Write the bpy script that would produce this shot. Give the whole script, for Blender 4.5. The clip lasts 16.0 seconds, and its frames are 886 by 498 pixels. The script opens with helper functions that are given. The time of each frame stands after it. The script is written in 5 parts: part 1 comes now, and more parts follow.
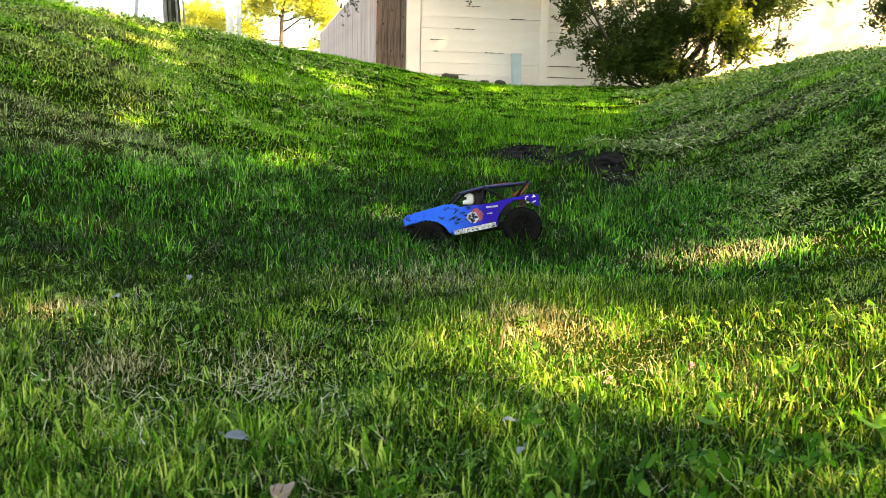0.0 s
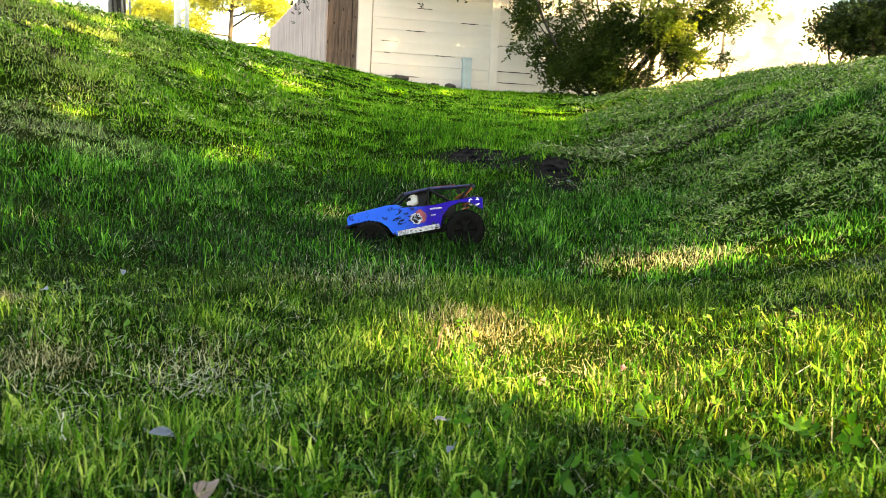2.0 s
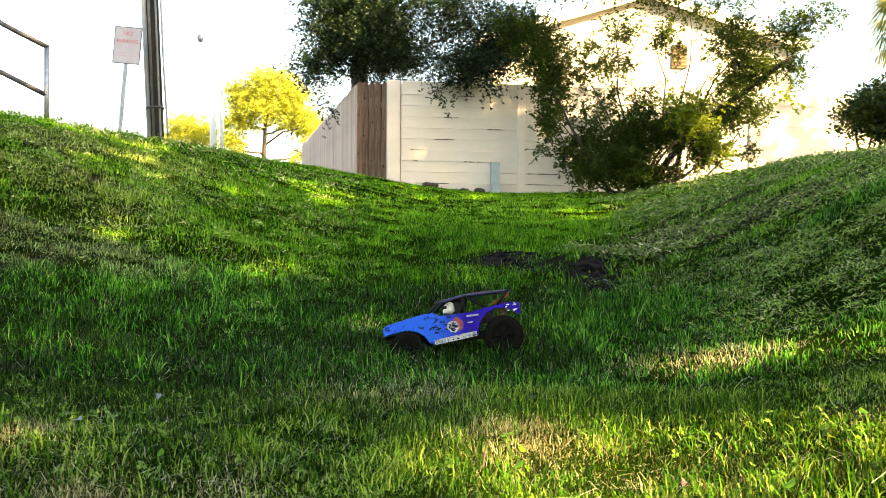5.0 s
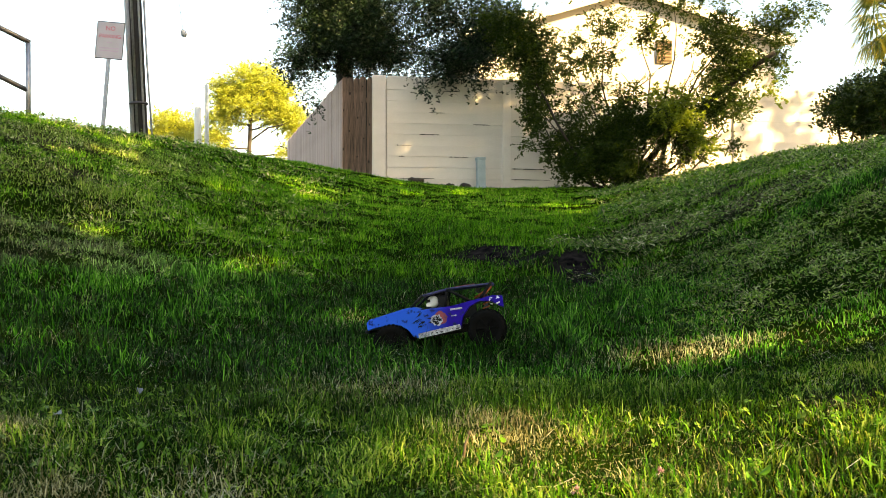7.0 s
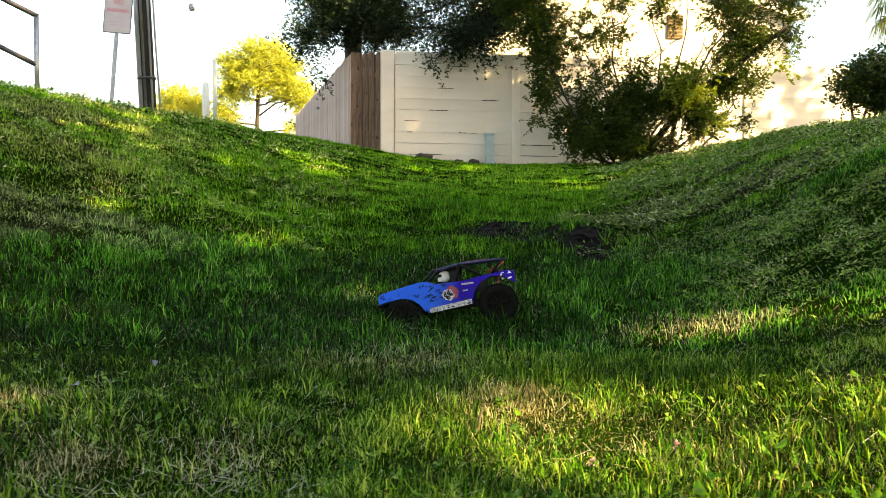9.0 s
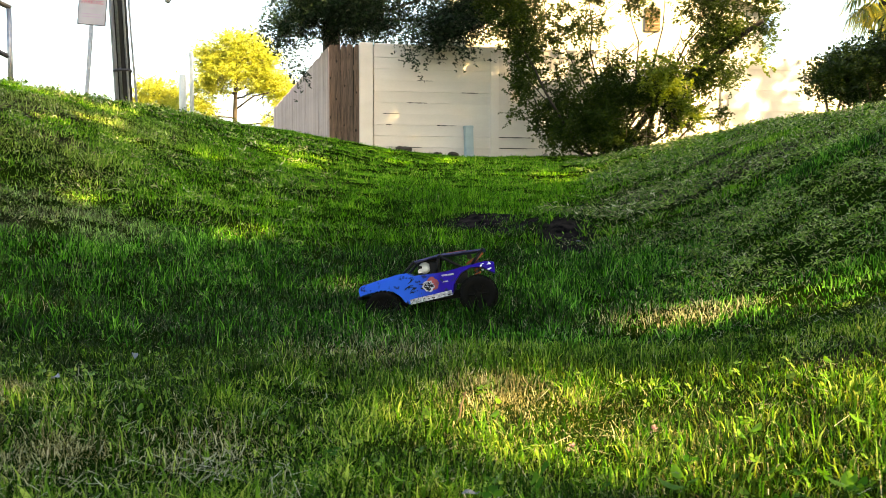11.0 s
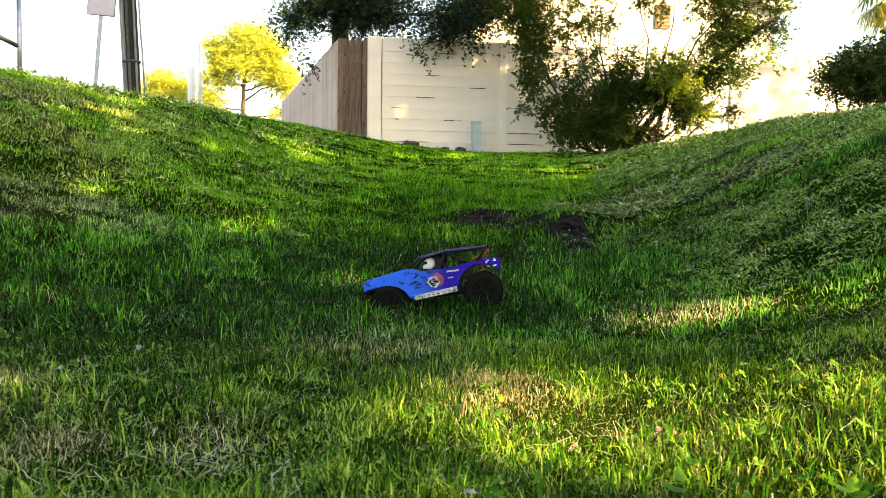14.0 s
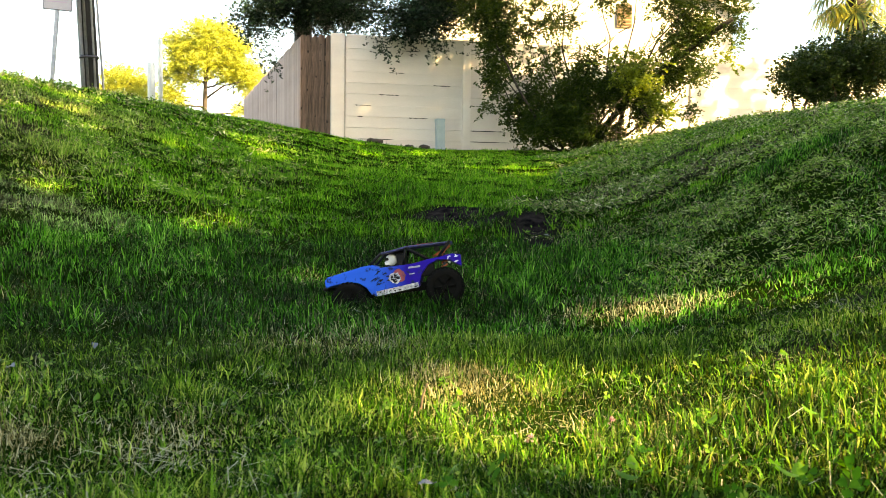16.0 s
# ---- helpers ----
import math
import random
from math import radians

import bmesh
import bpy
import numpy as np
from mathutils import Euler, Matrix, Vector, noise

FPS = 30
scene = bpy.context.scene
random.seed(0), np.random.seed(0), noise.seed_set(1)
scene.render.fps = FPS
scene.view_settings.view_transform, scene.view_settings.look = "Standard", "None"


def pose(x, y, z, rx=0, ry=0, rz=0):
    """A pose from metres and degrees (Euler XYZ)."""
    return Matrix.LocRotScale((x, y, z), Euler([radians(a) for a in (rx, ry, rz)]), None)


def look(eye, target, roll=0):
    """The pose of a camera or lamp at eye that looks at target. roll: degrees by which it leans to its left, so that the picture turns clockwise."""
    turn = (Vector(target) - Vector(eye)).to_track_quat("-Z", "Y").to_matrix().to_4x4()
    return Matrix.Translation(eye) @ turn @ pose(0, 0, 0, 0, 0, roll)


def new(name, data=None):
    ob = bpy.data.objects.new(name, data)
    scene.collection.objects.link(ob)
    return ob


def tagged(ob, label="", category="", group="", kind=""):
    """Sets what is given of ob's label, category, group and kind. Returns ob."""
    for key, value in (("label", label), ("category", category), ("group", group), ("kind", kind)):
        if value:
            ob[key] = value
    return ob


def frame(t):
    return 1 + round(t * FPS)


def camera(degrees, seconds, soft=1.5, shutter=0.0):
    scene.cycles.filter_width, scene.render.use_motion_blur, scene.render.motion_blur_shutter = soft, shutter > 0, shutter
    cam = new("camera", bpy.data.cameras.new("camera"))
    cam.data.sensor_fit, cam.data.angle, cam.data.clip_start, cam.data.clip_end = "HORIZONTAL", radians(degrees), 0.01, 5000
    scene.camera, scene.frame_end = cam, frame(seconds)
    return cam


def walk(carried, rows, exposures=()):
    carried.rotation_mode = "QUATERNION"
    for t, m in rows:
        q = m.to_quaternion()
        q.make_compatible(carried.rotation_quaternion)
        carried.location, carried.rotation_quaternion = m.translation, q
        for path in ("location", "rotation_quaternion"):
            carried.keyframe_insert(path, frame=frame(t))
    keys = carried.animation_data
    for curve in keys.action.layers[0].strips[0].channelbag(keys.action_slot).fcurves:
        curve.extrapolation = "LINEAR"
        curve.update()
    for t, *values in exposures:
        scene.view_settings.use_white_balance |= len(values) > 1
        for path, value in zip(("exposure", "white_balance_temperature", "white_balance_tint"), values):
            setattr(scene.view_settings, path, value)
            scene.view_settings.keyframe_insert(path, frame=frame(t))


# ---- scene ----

# ======== camera ========
cam = camera(56.05, 16.0, soft=0.8)
# what lies close under the lens is a little out of focus
cam.data.dof.use_dof, cam.data.dof.focus_distance, cam.data.dof.aperture_fstop = True, 5.0, 14.0

# seconds, eye (x, y, z), yaw to the left, pitch up, roll: degrees
WAY = [
    (0.0, -0.021, -0.035, 0.359, 2.08, -7.45, 1.17),
    (0.5, -0.015, -0.033, 0.361, 1.42, -7.27, 1.66),
    (1.0, -0.015, -0.034, 0.357, 0.27, -7.06, 2.13),
    (1.5, -0.010, -0.035, 0.357, -0.83, -6.99, 2.70),
    (2.0, -0.006, -0.035, 0.355, -1.58, -7.15, 2.96),
    (2.5, -0.015, -0.036, 0.347, -1.45, -7.64, 2.34),
    (3.0, -0.015, -0.033, 0.352, -0.88, -7.67, 1.79),
    (3.5, -0.004, -0.031, 0.361, -0.48, -6.91, 1.54),
    (4.0, -0.011, -0.028, 0.364, -0.28, -4.64, 0.81),
    (4.5, -0.011, -0.000, 0.368, 0.43, -1.19, 0.29),
    (4.7, -0.013, 0.005, 0.367, 0.98, -0.13, 0.24),
    (6.8, 0.006, 0.000, 0.366, 0.50, -0.32, -0.19),
    (7.0, 0.000, 0.000, 0.360, 0.06, -0.43, -0.00),
    (7.5, -0.002, -0.002, 0.353, -0.48, -1.02, 0.08),
    (8.0, -0.000, 0.001, 0.358, -0.73, -1.34, 0.12),
    (8.5, -0.010, -0.005, 0.354, -0.46, -1.68, 0.04),
    (9.0, -0.014, 0.003, 0.354, 0.58, -2.05, 0.17),
    (11.5, -0.017, -0.013, 0.345, -1.14, -2.88, 0.05),
    (12.0, -0.026, -0.015, 0.339, -0.95, -3.41, 0.57),
    (12.5, -0.019, -0.010, 0.338, -0.73, -3.80, 0.85),
    (13.0, -0.019, -0.009, 0.331, -0.79, -4.10, 0.91),
    (13.5, -0.019, -0.012, 0.340, -0.58, -3.87, 0.77),
    (14.0, -0.013, -0.000, 0.352, -0.40, -2.88, 0.70),
    (14.5, -0.006, -0.006, 0.356, -0.76, -2.22, 0.80),
    (15.0, -0.010, -0.011, 0.353, -1.40, -2.44, 0.75),
    (15.5, -0.013, -0.013, 0.348, -2.16, -2.76, 0.60),
    (16.0, -0.001, -0.009, 0.346, -2.82, -2.99, 0.61),
]


def aim(x, y, z, yaw, pitch, roll):
    a, b = radians(yaw), radians(pitch)
    ahead = Vector((-math.sin(a) * math.cos(b), math.cos(a) * math.cos(b), math.sin(b)))
    eye = Vector((x, y, z))
    return look(eye, eye + ahead, roll)


EXPOSURES = [(0.0, 0.58), (3.5, 0.65), (4.2, 0.64), (4.7, 0.47), (6.6, -0.16), (7.0, -0.27), (9.0, -0.14), (11.5, 0.15), (12.5, 0.3), (14.5, 0.3), (16.0, 0.2)]
walk(cam, [(row[0], aim(*row[1:])) for row in WAY], [(t, 3.15 + e, 9600, 8) for t, e in EXPOSURES])

# ======== light ========
SUN = Vector((0.72, -0.52, 0.46)).normalized()
world = bpy.data.worlds.new("sky")
scene.world = world
world.use_nodes = True
wn = world.node_tree.nodes
sky = wn.new("ShaderNodeTexSky")
sky.sky_type = "NISHITA"
sky.sun_disc = False
sky.sun_elevation = math.asin(SUN.z)
sky.sun_rotation = math.atan2(SUN.x, SUN.y)
world.node_tree.links.new(sky.outputs[0], wn["Background"].inputs[0])
wn["Background"].inputs[1].default_value = 0.071
sun_data = bpy.data.lights.new("sun", "SUN")
sun_data.energy, sun_data.angle, sun_data.color = 3.7, radians(0.53), (1.0, 0.80, 0.47)
new("sun", sun_data).matrix_world = look(SUN * 60, (0, 0, 0))


# ======== small mathematics ========
def smooth(t):
    t = np.clip(t, 0, 1)
    return t * t * (3 - 2 * t)


def curve_through(x, xs, zs):
    """A smooth curve through the knots that never overshoots them."""
    xs, zs = np.array(xs, float), np.array(zs, float)
    h = np.diff(xs)
    s = np.diff(zs) / h
    m = np.zeros(len(xs))
    m[0] = s[0]
    for i in range(1, len(xs) - 1):
        if s[i - 1] * s[i] > 0:
            m[i] = 3 * (h[i - 1] + h[i]) / ((2 * h[i] + h[i - 1]) / s[i - 1] + (h[i] + 2 * h[i - 1]) / s[i])
    u = np.clip(np.asarray(x, float), xs[0], xs[-1])
    k = np.clip(np.searchsorted(xs, u) - 1, 0, len(xs) - 2)
    t = (u - xs[k]) / h[k]
    return (2 * t**3 - 3 * t**2 + 1) * zs[k] + (t**3 - 2 * t**2 + t) * h[k] * m[k] + (3 * t**2 - 2 * t**3) * zs[k + 1] + (t**3 - t**2) * h[k] * m[k + 1]


def patchy(x, y, size, seed=0):
    """Smooth value noise from 0 to 1 with lumps of the given size."""
    table = np.random.RandomState(seed).rand(128, 128)
    u, v = np.asarray(x, float) / size + 40.5, np.asarray(y, float) / size + 40.5
    i, j = np.floor(u).astype(int), np.floor(v).astype(int)
    a, b = smooth(u - i), smooth(v - j)
    t = lambda p, q: table[p % 128, q % 128]
    return (t(i, j) * (1 - a) + t(i + 1, j) * a) * (1 - b) + (t(i, j + 1) * (1 - a) + t(i + 1, j + 1) * a) * b


def ground(x, y):
    """Height of the lawn: a swale that climbs towards the wall between two banks."""
    x, y = np.asarray(x, float), np.asarray(y, float)
    c = curve_through(y, [1.0, 2.1, 2.6, 3.2, 3.8, 4.3, 5.2, 6.4, 8.5, 12.0, 15.9, 19, 24], [-0.02, -0.018, -0.010, 0.016, 0.062, 0.113, 0.244, 0.397, 0.646, 1.017, 1.40, 1.58, 1.65])
    u = x - np.clip(0.13 * y - 0.1, -0.2, 2.6)
    left = curve_through(y, [-6, 0, 2, 4, 7, 10, 13, 18], [0.9, 1.0, 1.08, 1.28, 1.60, 1.78, 1.88, 1.97])
    right = curve_through(y, [-4, 0.2, 2.3, 4, 6, 8, 10, 13, 17, 22], [0.30, 0.38, 0.66, 0.93, 1.10, 1.20, 1.30, 1.38, 1.45, 1.65])
    zl = np.maximum(left - c, 0) * smooth((-u - 0.95) / 5.2)
    zr = np.maximum(right - c, 0) * smooth((u - 0.15) / 2.65)
    near = smooth((30 - np.hypot(x, y - 6)) / 10)
    rough = (patchy(x, y, 0.9, 3) - 0.5) * 0.05 + (patchy(x, y, 0.28, 4) - 0.5) * 0.035
    # low steps where the bank has been scuffed away
    scuffed = 0.11 * np.exp(-((x - 0.77) / 0.26) ** 2) * (smooth((y - 4.62) / 0.28) - smooth((y - 5.0) / 1.1)) + 0.05 * np.exp(-((x - 0.34) / 0.24) ** 2) * (smooth((y - 5.3) / 0.3) - smooth((y - 5.7) / 1.0))
    return c + zl + zr + (rough + scuffed) * near


def gz(x, y):
    return float(ground(x, y))


# ======== materials ========
def node_material(name):
    m = bpy.data.materials.new(name)
    m.use_nodes = True
    return m, m.node_tree.nodes, m.node_tree.links, m.node_tree.nodes["Principled BSDF"]


def colour_ramp(n, stops):
    r = n.new("ShaderNodeValToRGB")
    while len(r.color_ramp.elements) < len(stops):
        r.color_ramp.elements.new(0.5)
    for e, (p, c) in zip(r.color_ramp.elements, stops):
        e.position, e.color = p, (*c, 1)
    return r


def surface(name, dark, light, size=0.1, grain=0.01, rough=0.7, bump=0.3, metal=0.0, stretch=(1, 1, 1), per_piece=0.0):
    """A plain surface with stains of one size, grain of another and relief."""
    m, n, l, b = node_material(name)
    co, mp = n.new("ShaderNodeTexCoord"), n.new("ShaderNodeMapping")
    mp.inputs["Scale"].default_value = stretch
    l.new(co.outputs["Object"], mp.inputs["Vector"])
    big, small = n.new("ShaderNodeTexNoise"), n.new("ShaderNodeTexNoise")
    big.inputs["Scale"].default_value, small.inputs["Scale"].default_value = 1 / size, 1 / grain
    big.inputs["Detail"].default_value = 5
    small.inputs["Detail"].default_value = 3
    for t in (big, small):
        l.new(mp.outputs[0], t.inputs["Vector"])
    mix = n.new("ShaderNodeMath")
    mix.operation = "MULTIPLY_ADD"
    mix.inputs[1].default_value = 0.35
    l.new(small.outputs[0], mix.inputs[0])
    half = n.new("ShaderNodeMath")
    half.operation = "MULTIPLY_ADD"
    half.inputs[1].default_value, half.inputs[2].default_value = 0.65, 0.0
    l.new(big.outputs[0], half.inputs[0])
    l.new(half.outputs[0], mix.inputs[2])
    value = mix.outputs[0]
    if per_piece:
        info, add = n.new("ShaderNodeObjectInfo"), n.new("ShaderNodeMath")
        add.operation = "MULTIPLY_ADD"
        add.inputs[1].default_value = per_piece
        l.new(info.outputs["Random"], add.inputs[0])
        l.new(value, add.inputs[2])
        sub = n.new("ShaderNodeMath")
        sub.operation = "SUBTRACT"
        sub.inputs[1].default_value = per_piece / 2
        l.new(add.outputs[0], sub.inputs[0])
        value = sub.outputs[0]
    r = colour_ramp(n, [(0.3, dark), (0.7, light)])
    l.new(value, r.inputs[0])
    l.new(r.outputs[0], b.inputs["Base Color"])
    b.inputs["Roughness"].default_value, b.inputs["Metallic"].default_value = rough, metal
    bp = n.new("ShaderNodeBump")
    bp.inputs["Strength"].default_value, bp.inputs["Distance"].default_value = bump, grain * 0.5
    l.new(mix.outputs[0], bp.inputs["Height"])
    l.new(bp.outputs[0], b.inputs["Normal"])
    return m


def foliage(name, stops, through_light=0.35, rough=0.5, dry=None, patch=2.5, gloss=0.3, own=0.6, glow=0.475):
    """Leaves or blades: each one has its own shade of the ramp; light passes through. dry: colours of withered ones."""
    m, n, l, b = node_material(name)
    geo = n.new("ShaderNodeNewGeometry")
    r = colour_ramp(n, stops)
    spread, mixed = n.new("ShaderNodeTexNoise"), n.new("ShaderNodeMath")
    spread.inputs["Scale"].default_value, spread.inputs["Detail"].default_value = patch, 3
    l.new(geo.outputs["Position"], spread.inputs["Vector"])
    mixed.operation = "MULTIPLY_ADD"
    mixed.inputs[1].default_value = own
    l.new(geo.outputs["Random Per Island"], mixed.inputs[0])
    shift = n.new("ShaderNodeMapRange")
    shift.inputs["From Min"].default_value, shift.inputs["From Max"].default_value = 0.3, 0.7
    shift.inputs["To Max"].default_value = 1 - own
    l.new(spread.outputs[0], shift.inputs["Value"])
    l.new(shift.outputs[0], mixed.inputs[2])
    colour = r.outputs[0]
    if dry:
        # tufts and stretches of the lawn that are darker or paler than the rest
        tone, moved = n.new("ShaderNodeAttribute"), n.new("ShaderNodeMath")
        tone.attribute_name = "tone"
        l.new(mixed.outputs[0], moved.inputs[0])
        l.new(tone.outputs["Fac"], moved.inputs[1])
        l.new(moved.outputs[0], r.inputs[0])
        att, d = n.new("ShaderNodeAttribute"), colour_ramp(n, dry)
        att.attribute_name = "dry"
        l.new(geo.outputs["Random Per Island"], d.inputs[0])
        mix = n.new("ShaderNodeMixRGB")
        l.new(att.outputs["Fac"], mix.inputs[0])
        l.new(colour, mix.inputs[1])
        l.new(d.outputs[0], mix.inputs[2])
        colour = mix.outputs[0]
    else:
        l.new(mixed.outputs[0], r.inputs[0])
    l.new(colour, b.inputs["Base Color"])
    b.inputs["Roughness"].default_value, b.inputs["Specular IOR Level"].default_value = rough, gloss
    tr, mx = n.new("ShaderNodeBsdfTranslucent"), n.new("ShaderNodeMixShader")
    bright = n.new("ShaderNodeHueSaturation")
    bright.inputs["Value"].default_value, bright.inputs["Hue"].default_value = 2.0, glow
    l.new(colour, bright.inputs["Color"])
    l.new(bright.outputs[0], tr.inputs["Color"])
    mx.inputs[0].default_value = through_light
    l.new(b.outputs[0], mx.inputs[1])
    l.new(tr.outputs[0], mx.inputs[2])
    l.new(mx.outputs[0], n["Material Output"].inputs["Surface"])
    return m


# near-black: the shade between the blades is put into the soil colour
M_SOIL = surface("shaded_soil_and_thatch", (0.0025, 0.008, 0.001), (0.013, 0.026, 0.003), 0.35, 0.012, 0.95, 0.9)


def bare_earth(m, name, dark, light):
    """Bare earth shows where the attribute of that name says so."""
    n, l = m.node_tree.nodes, m.node_tree.links
    b = n["Principled BSDF"]
    green = b.inputs["Base Color"].links[0].from_socket
    att, mix, earth, co = n.new("ShaderNodeAttribute"), n.new("ShaderNodeMixRGB"), n.new("ShaderNodeTexNoise"), n.new("ShaderNodeTexCoord")
    att.attribute_name = name
    earth.inputs["Scale"].default_value, earth.inputs["Detail"].default_value = 18, 6
    l.new(co.outputs["Object"], earth.inputs["Vector"])
    r = colour_ramp(n, [(0.35, dark), (0.7, light)])
    l.new(earth.outputs[0], r.inputs[0])
    l.new(att.outputs["Fac"], mix.inputs[0])
    l.new(green, mix.inputs[1])
    l.new(r.outputs[0], mix.inputs[2])
    l.new(mix.outputs[0], b.inputs["Base Color"])
    b.inputs["Specular IOR Level"].default_value = 0.0


bare_earth(M_SOIL, "bare", (0.004, 0.0035, 0.004), (0.030, 0.024, 0.023))
bare_earth(M_SOIL, "worn", (0.008, 0.008, 0.005), (0.06, 0.05, 0.03))
M_GRASS = foliage("grass", [(0.0, (0.0008, 0.007, 0.0008)), (0.43, (0.0024, 0.032, 0.002)), (0.65, (0.020, 0.128, 0.006)), (0.81, (0.095, 0.28, 0.020)), (1.0, (0.37, 0.51, 0.10))], 0.25, 0.42,
                  [(0.0, (0.08, 0.070, 0.02)), (0.5, (0.34, 0.31, 0.13)), (1.0, (0.75, 0.71, 0.45))], patch=9.0, gloss=0.02, own=0.64, glow=0.43)
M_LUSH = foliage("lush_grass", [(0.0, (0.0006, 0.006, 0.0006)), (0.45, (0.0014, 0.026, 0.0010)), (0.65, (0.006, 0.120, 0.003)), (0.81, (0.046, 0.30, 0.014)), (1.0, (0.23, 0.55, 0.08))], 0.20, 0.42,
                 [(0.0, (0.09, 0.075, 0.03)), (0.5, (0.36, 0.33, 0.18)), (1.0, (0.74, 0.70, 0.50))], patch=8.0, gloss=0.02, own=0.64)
# brighter than swale grass: the banks' wider sky light is in the ramp
M_BANKGRASS = foliage("bank_grass", [(0.0, (0.0015, 0.010, 0.0008)), (0.34, (0.009, 0.076, 0.003)), (0.58, (0.050, 0.25, 0.008)), (0.80, (0.155, 0.40, 0.022)), (1.0, (0.35, 0.54, 0.075))], 0.24, 0.45,
                      [(0.0, (0.11, 0.09, 0.02)), (0.5, (0.30, 0.26, 0.10)), (1.0, (0.70, 0.63, 0.38))], patch=6.0, gloss=0.02, own=0.56)
M_CLOVER = foliage("clover_leaf", [(0.0, (0.03, 0.12, 0.006)), (0.6, (0.07, 0.20, 0.012)), (1.0, (0.13, 0.27, 0.02))], 0.4, 0.5)
M_DARKCLOVER = foliage("dark_clover_leaf", [(0.0, (0.006, 0.045, 0.002)), (0.6, (0.024, 0.11, 0.006)), (1.0, (0.09, 0.22, 0.015))], 0.3, 0.5, gloss=0.05)
M_STRAW = foliage("dead_straw", [(0.0, (0.16, 0.14, 0.08)), (0.6, (0.42, 0.39, 0.26)), (1.0, (0.78, 0.76, 0.60))], 0.15, 0.6, gloss=0.1)
M_WEED = foliage("weed_leaf", [(0.0, (0.010, 0.045, 0.004)), (0.6, (0.08, 0.19, 0.014)), (1.0, (0.27, 0.34, 0.07))], 0.3, 0.42, gloss=0.3)
M_BANK = foliage("bank_leaf", [(0.0, (0.002, 0.010, 0.001)), (0.36, (0.012, 0.060, 0.004)), (0.58, (0.105, 0.26, 0.024)), (0.80, (0.29, 0.46, 0.08)), (1.0, (0.54, 0.64, 0.24))], 0.22, 0.42,
                 [(0.0, (0.10, 0.075, 0.035)), (0.6, (0.40, 0.34, 0.20)), (1.0, (0.70, 0.64, 0.46))], patch=12.0, gloss=0.05, own=0.56)
M_SHRUB = foliage("shrub_leaf", [(0.0, (0.009, 0.022, 0.004)), (0.5, (0.030, 0.06, 0.008)), (0.85, (0.06, 0.095, 0.012)), (1.0, (0.13, 0.16, 0.022))], 0.3, 0.38, gloss=0.15)
# yellow-green copy of the shrub leaf, with sunlight put into its colour
M_LITLEAF = foliage("sunlit_leaf", [(0.0, (0.04, 0.09, 0.006)), (1.0, (0.21, 0.28, 0.03))], 0.4, 0.4)
M_OAK = foliage("oak_leaf", [(0.0, (0.002, 0.007, 0.003)), (0.65, (0.009, 0.025, 0.009)), (0.9, (0.03, 0.065, 0.024)), (1.0, (0.07, 0.12, 0.05))], 0.15, 0.42, gloss=0.2)
M_PINE = foliage("pine_needles", [(0.0, (0.13, 0.18, 0.03)), (0.6, (0.32, 0.36, 0.06)), (1.0, (0.48, 0.50, 0.12))], 0.4, 0.6)
M_HEDGE = foliage("hedge_leaf", [(0.0, (0.008, 0.020, 0.004)), (0.65, (0.035, 0.066, 0.010)), (0.88, (0.09, 0.12, 0.018)), (1.0, (0.22, 0.24, 0.04))], 0.3, 0.35)
M_PALM = foliage("palm_leaf", [(0.0, (0.03, 0.07, 0.03)), (0.45, (0.10, 0.14, 0.035)), (0.75, (0.30, 0.28, 0.045)), (1.0, (0.42, 0.36, 0.05))], 0.3, 0.4)
M_BARK = surface("bark", (0.012, 0.009, 0.007), (0.06, 0.046, 0.035), 0.08, 0.02, 0.9, 0.8, stretch=(1, 1, 0.25))
M_STEM = surface("pale_stem", (0.06, 0.042, 0.027), (0.18, 0.13, 0.085), 0.05, 0.01, 0.85, 0.6, stretch=(1, 1, 0.3))
M_WALL = surface("painted_concrete", (0.64, 0.58, 0.525), (0.82, 0.75, 0.69), 0.5, 0.012, 0.85, 0.25, per_piece=0.12, stretch=(0.6, 1, 1.6))
M_JOINT = surface("joint_mortar", (0.36, 0.33, 0.29), (0.60, 0.55, 0.50), 0.2, 0.01, 0.9, 0.3)
M_GATEWOOD = surface("weathered_brown_wood", (0.018, 0.010, 0.007), (0.20, 0.122, 0.085), 0.032, 0.008, 0.85, 0.5, stretch=(1, 1, 0.07), per_piece=0.34)
M_GREYWOOD = surface("bleached_fence_wood", (0.38, 0.265, 0.245), (0.61, 0.455, 0.425), 0.08, 0.012, 0.85, 0.4, stretch=(1, 1, 0.1), per_piece=0.2)
M_POLE = surface("creosoted_pole_wood", (0.010, 0.011, 0.014), (0.045, 0.048, 0.058), 0.08, 0.012, 0.85, 0.6, stretch=(1, 1, 0.06))
M_STEEL = surface("galvanised_steel", (0.22, 0.23, 0.27), (0.42, 0.43, 0.49), 0.06, 0.006, 0.45, 0.1, 0.8)
M_DARKMETAL = surface("dark_metal", (0.03, 0.031, 0.038), (0.09, 0.09, 0.11), 0.05, 0.005, 0.5, 0.1, 0.5)
M_PLASTICGREY = surface("grey_plastic_conduit", (0.26, 0.28, 0.33), (0.40, 0.42, 0.48), 0.2, 0.01, 0.6, 0.1)
M_SIGN = surface("sign_white", (0.40, 0.37, 0.43), (0.50, 0.47, 0.54), 0.2, 0.01, 0.4, 0.05)
M_SIGNRED = surface("sign_red", (0.50, 0.05, 0.10), (0.60, 0.08, 0.14), 0.1, 0.01, 0.4, 0.05)
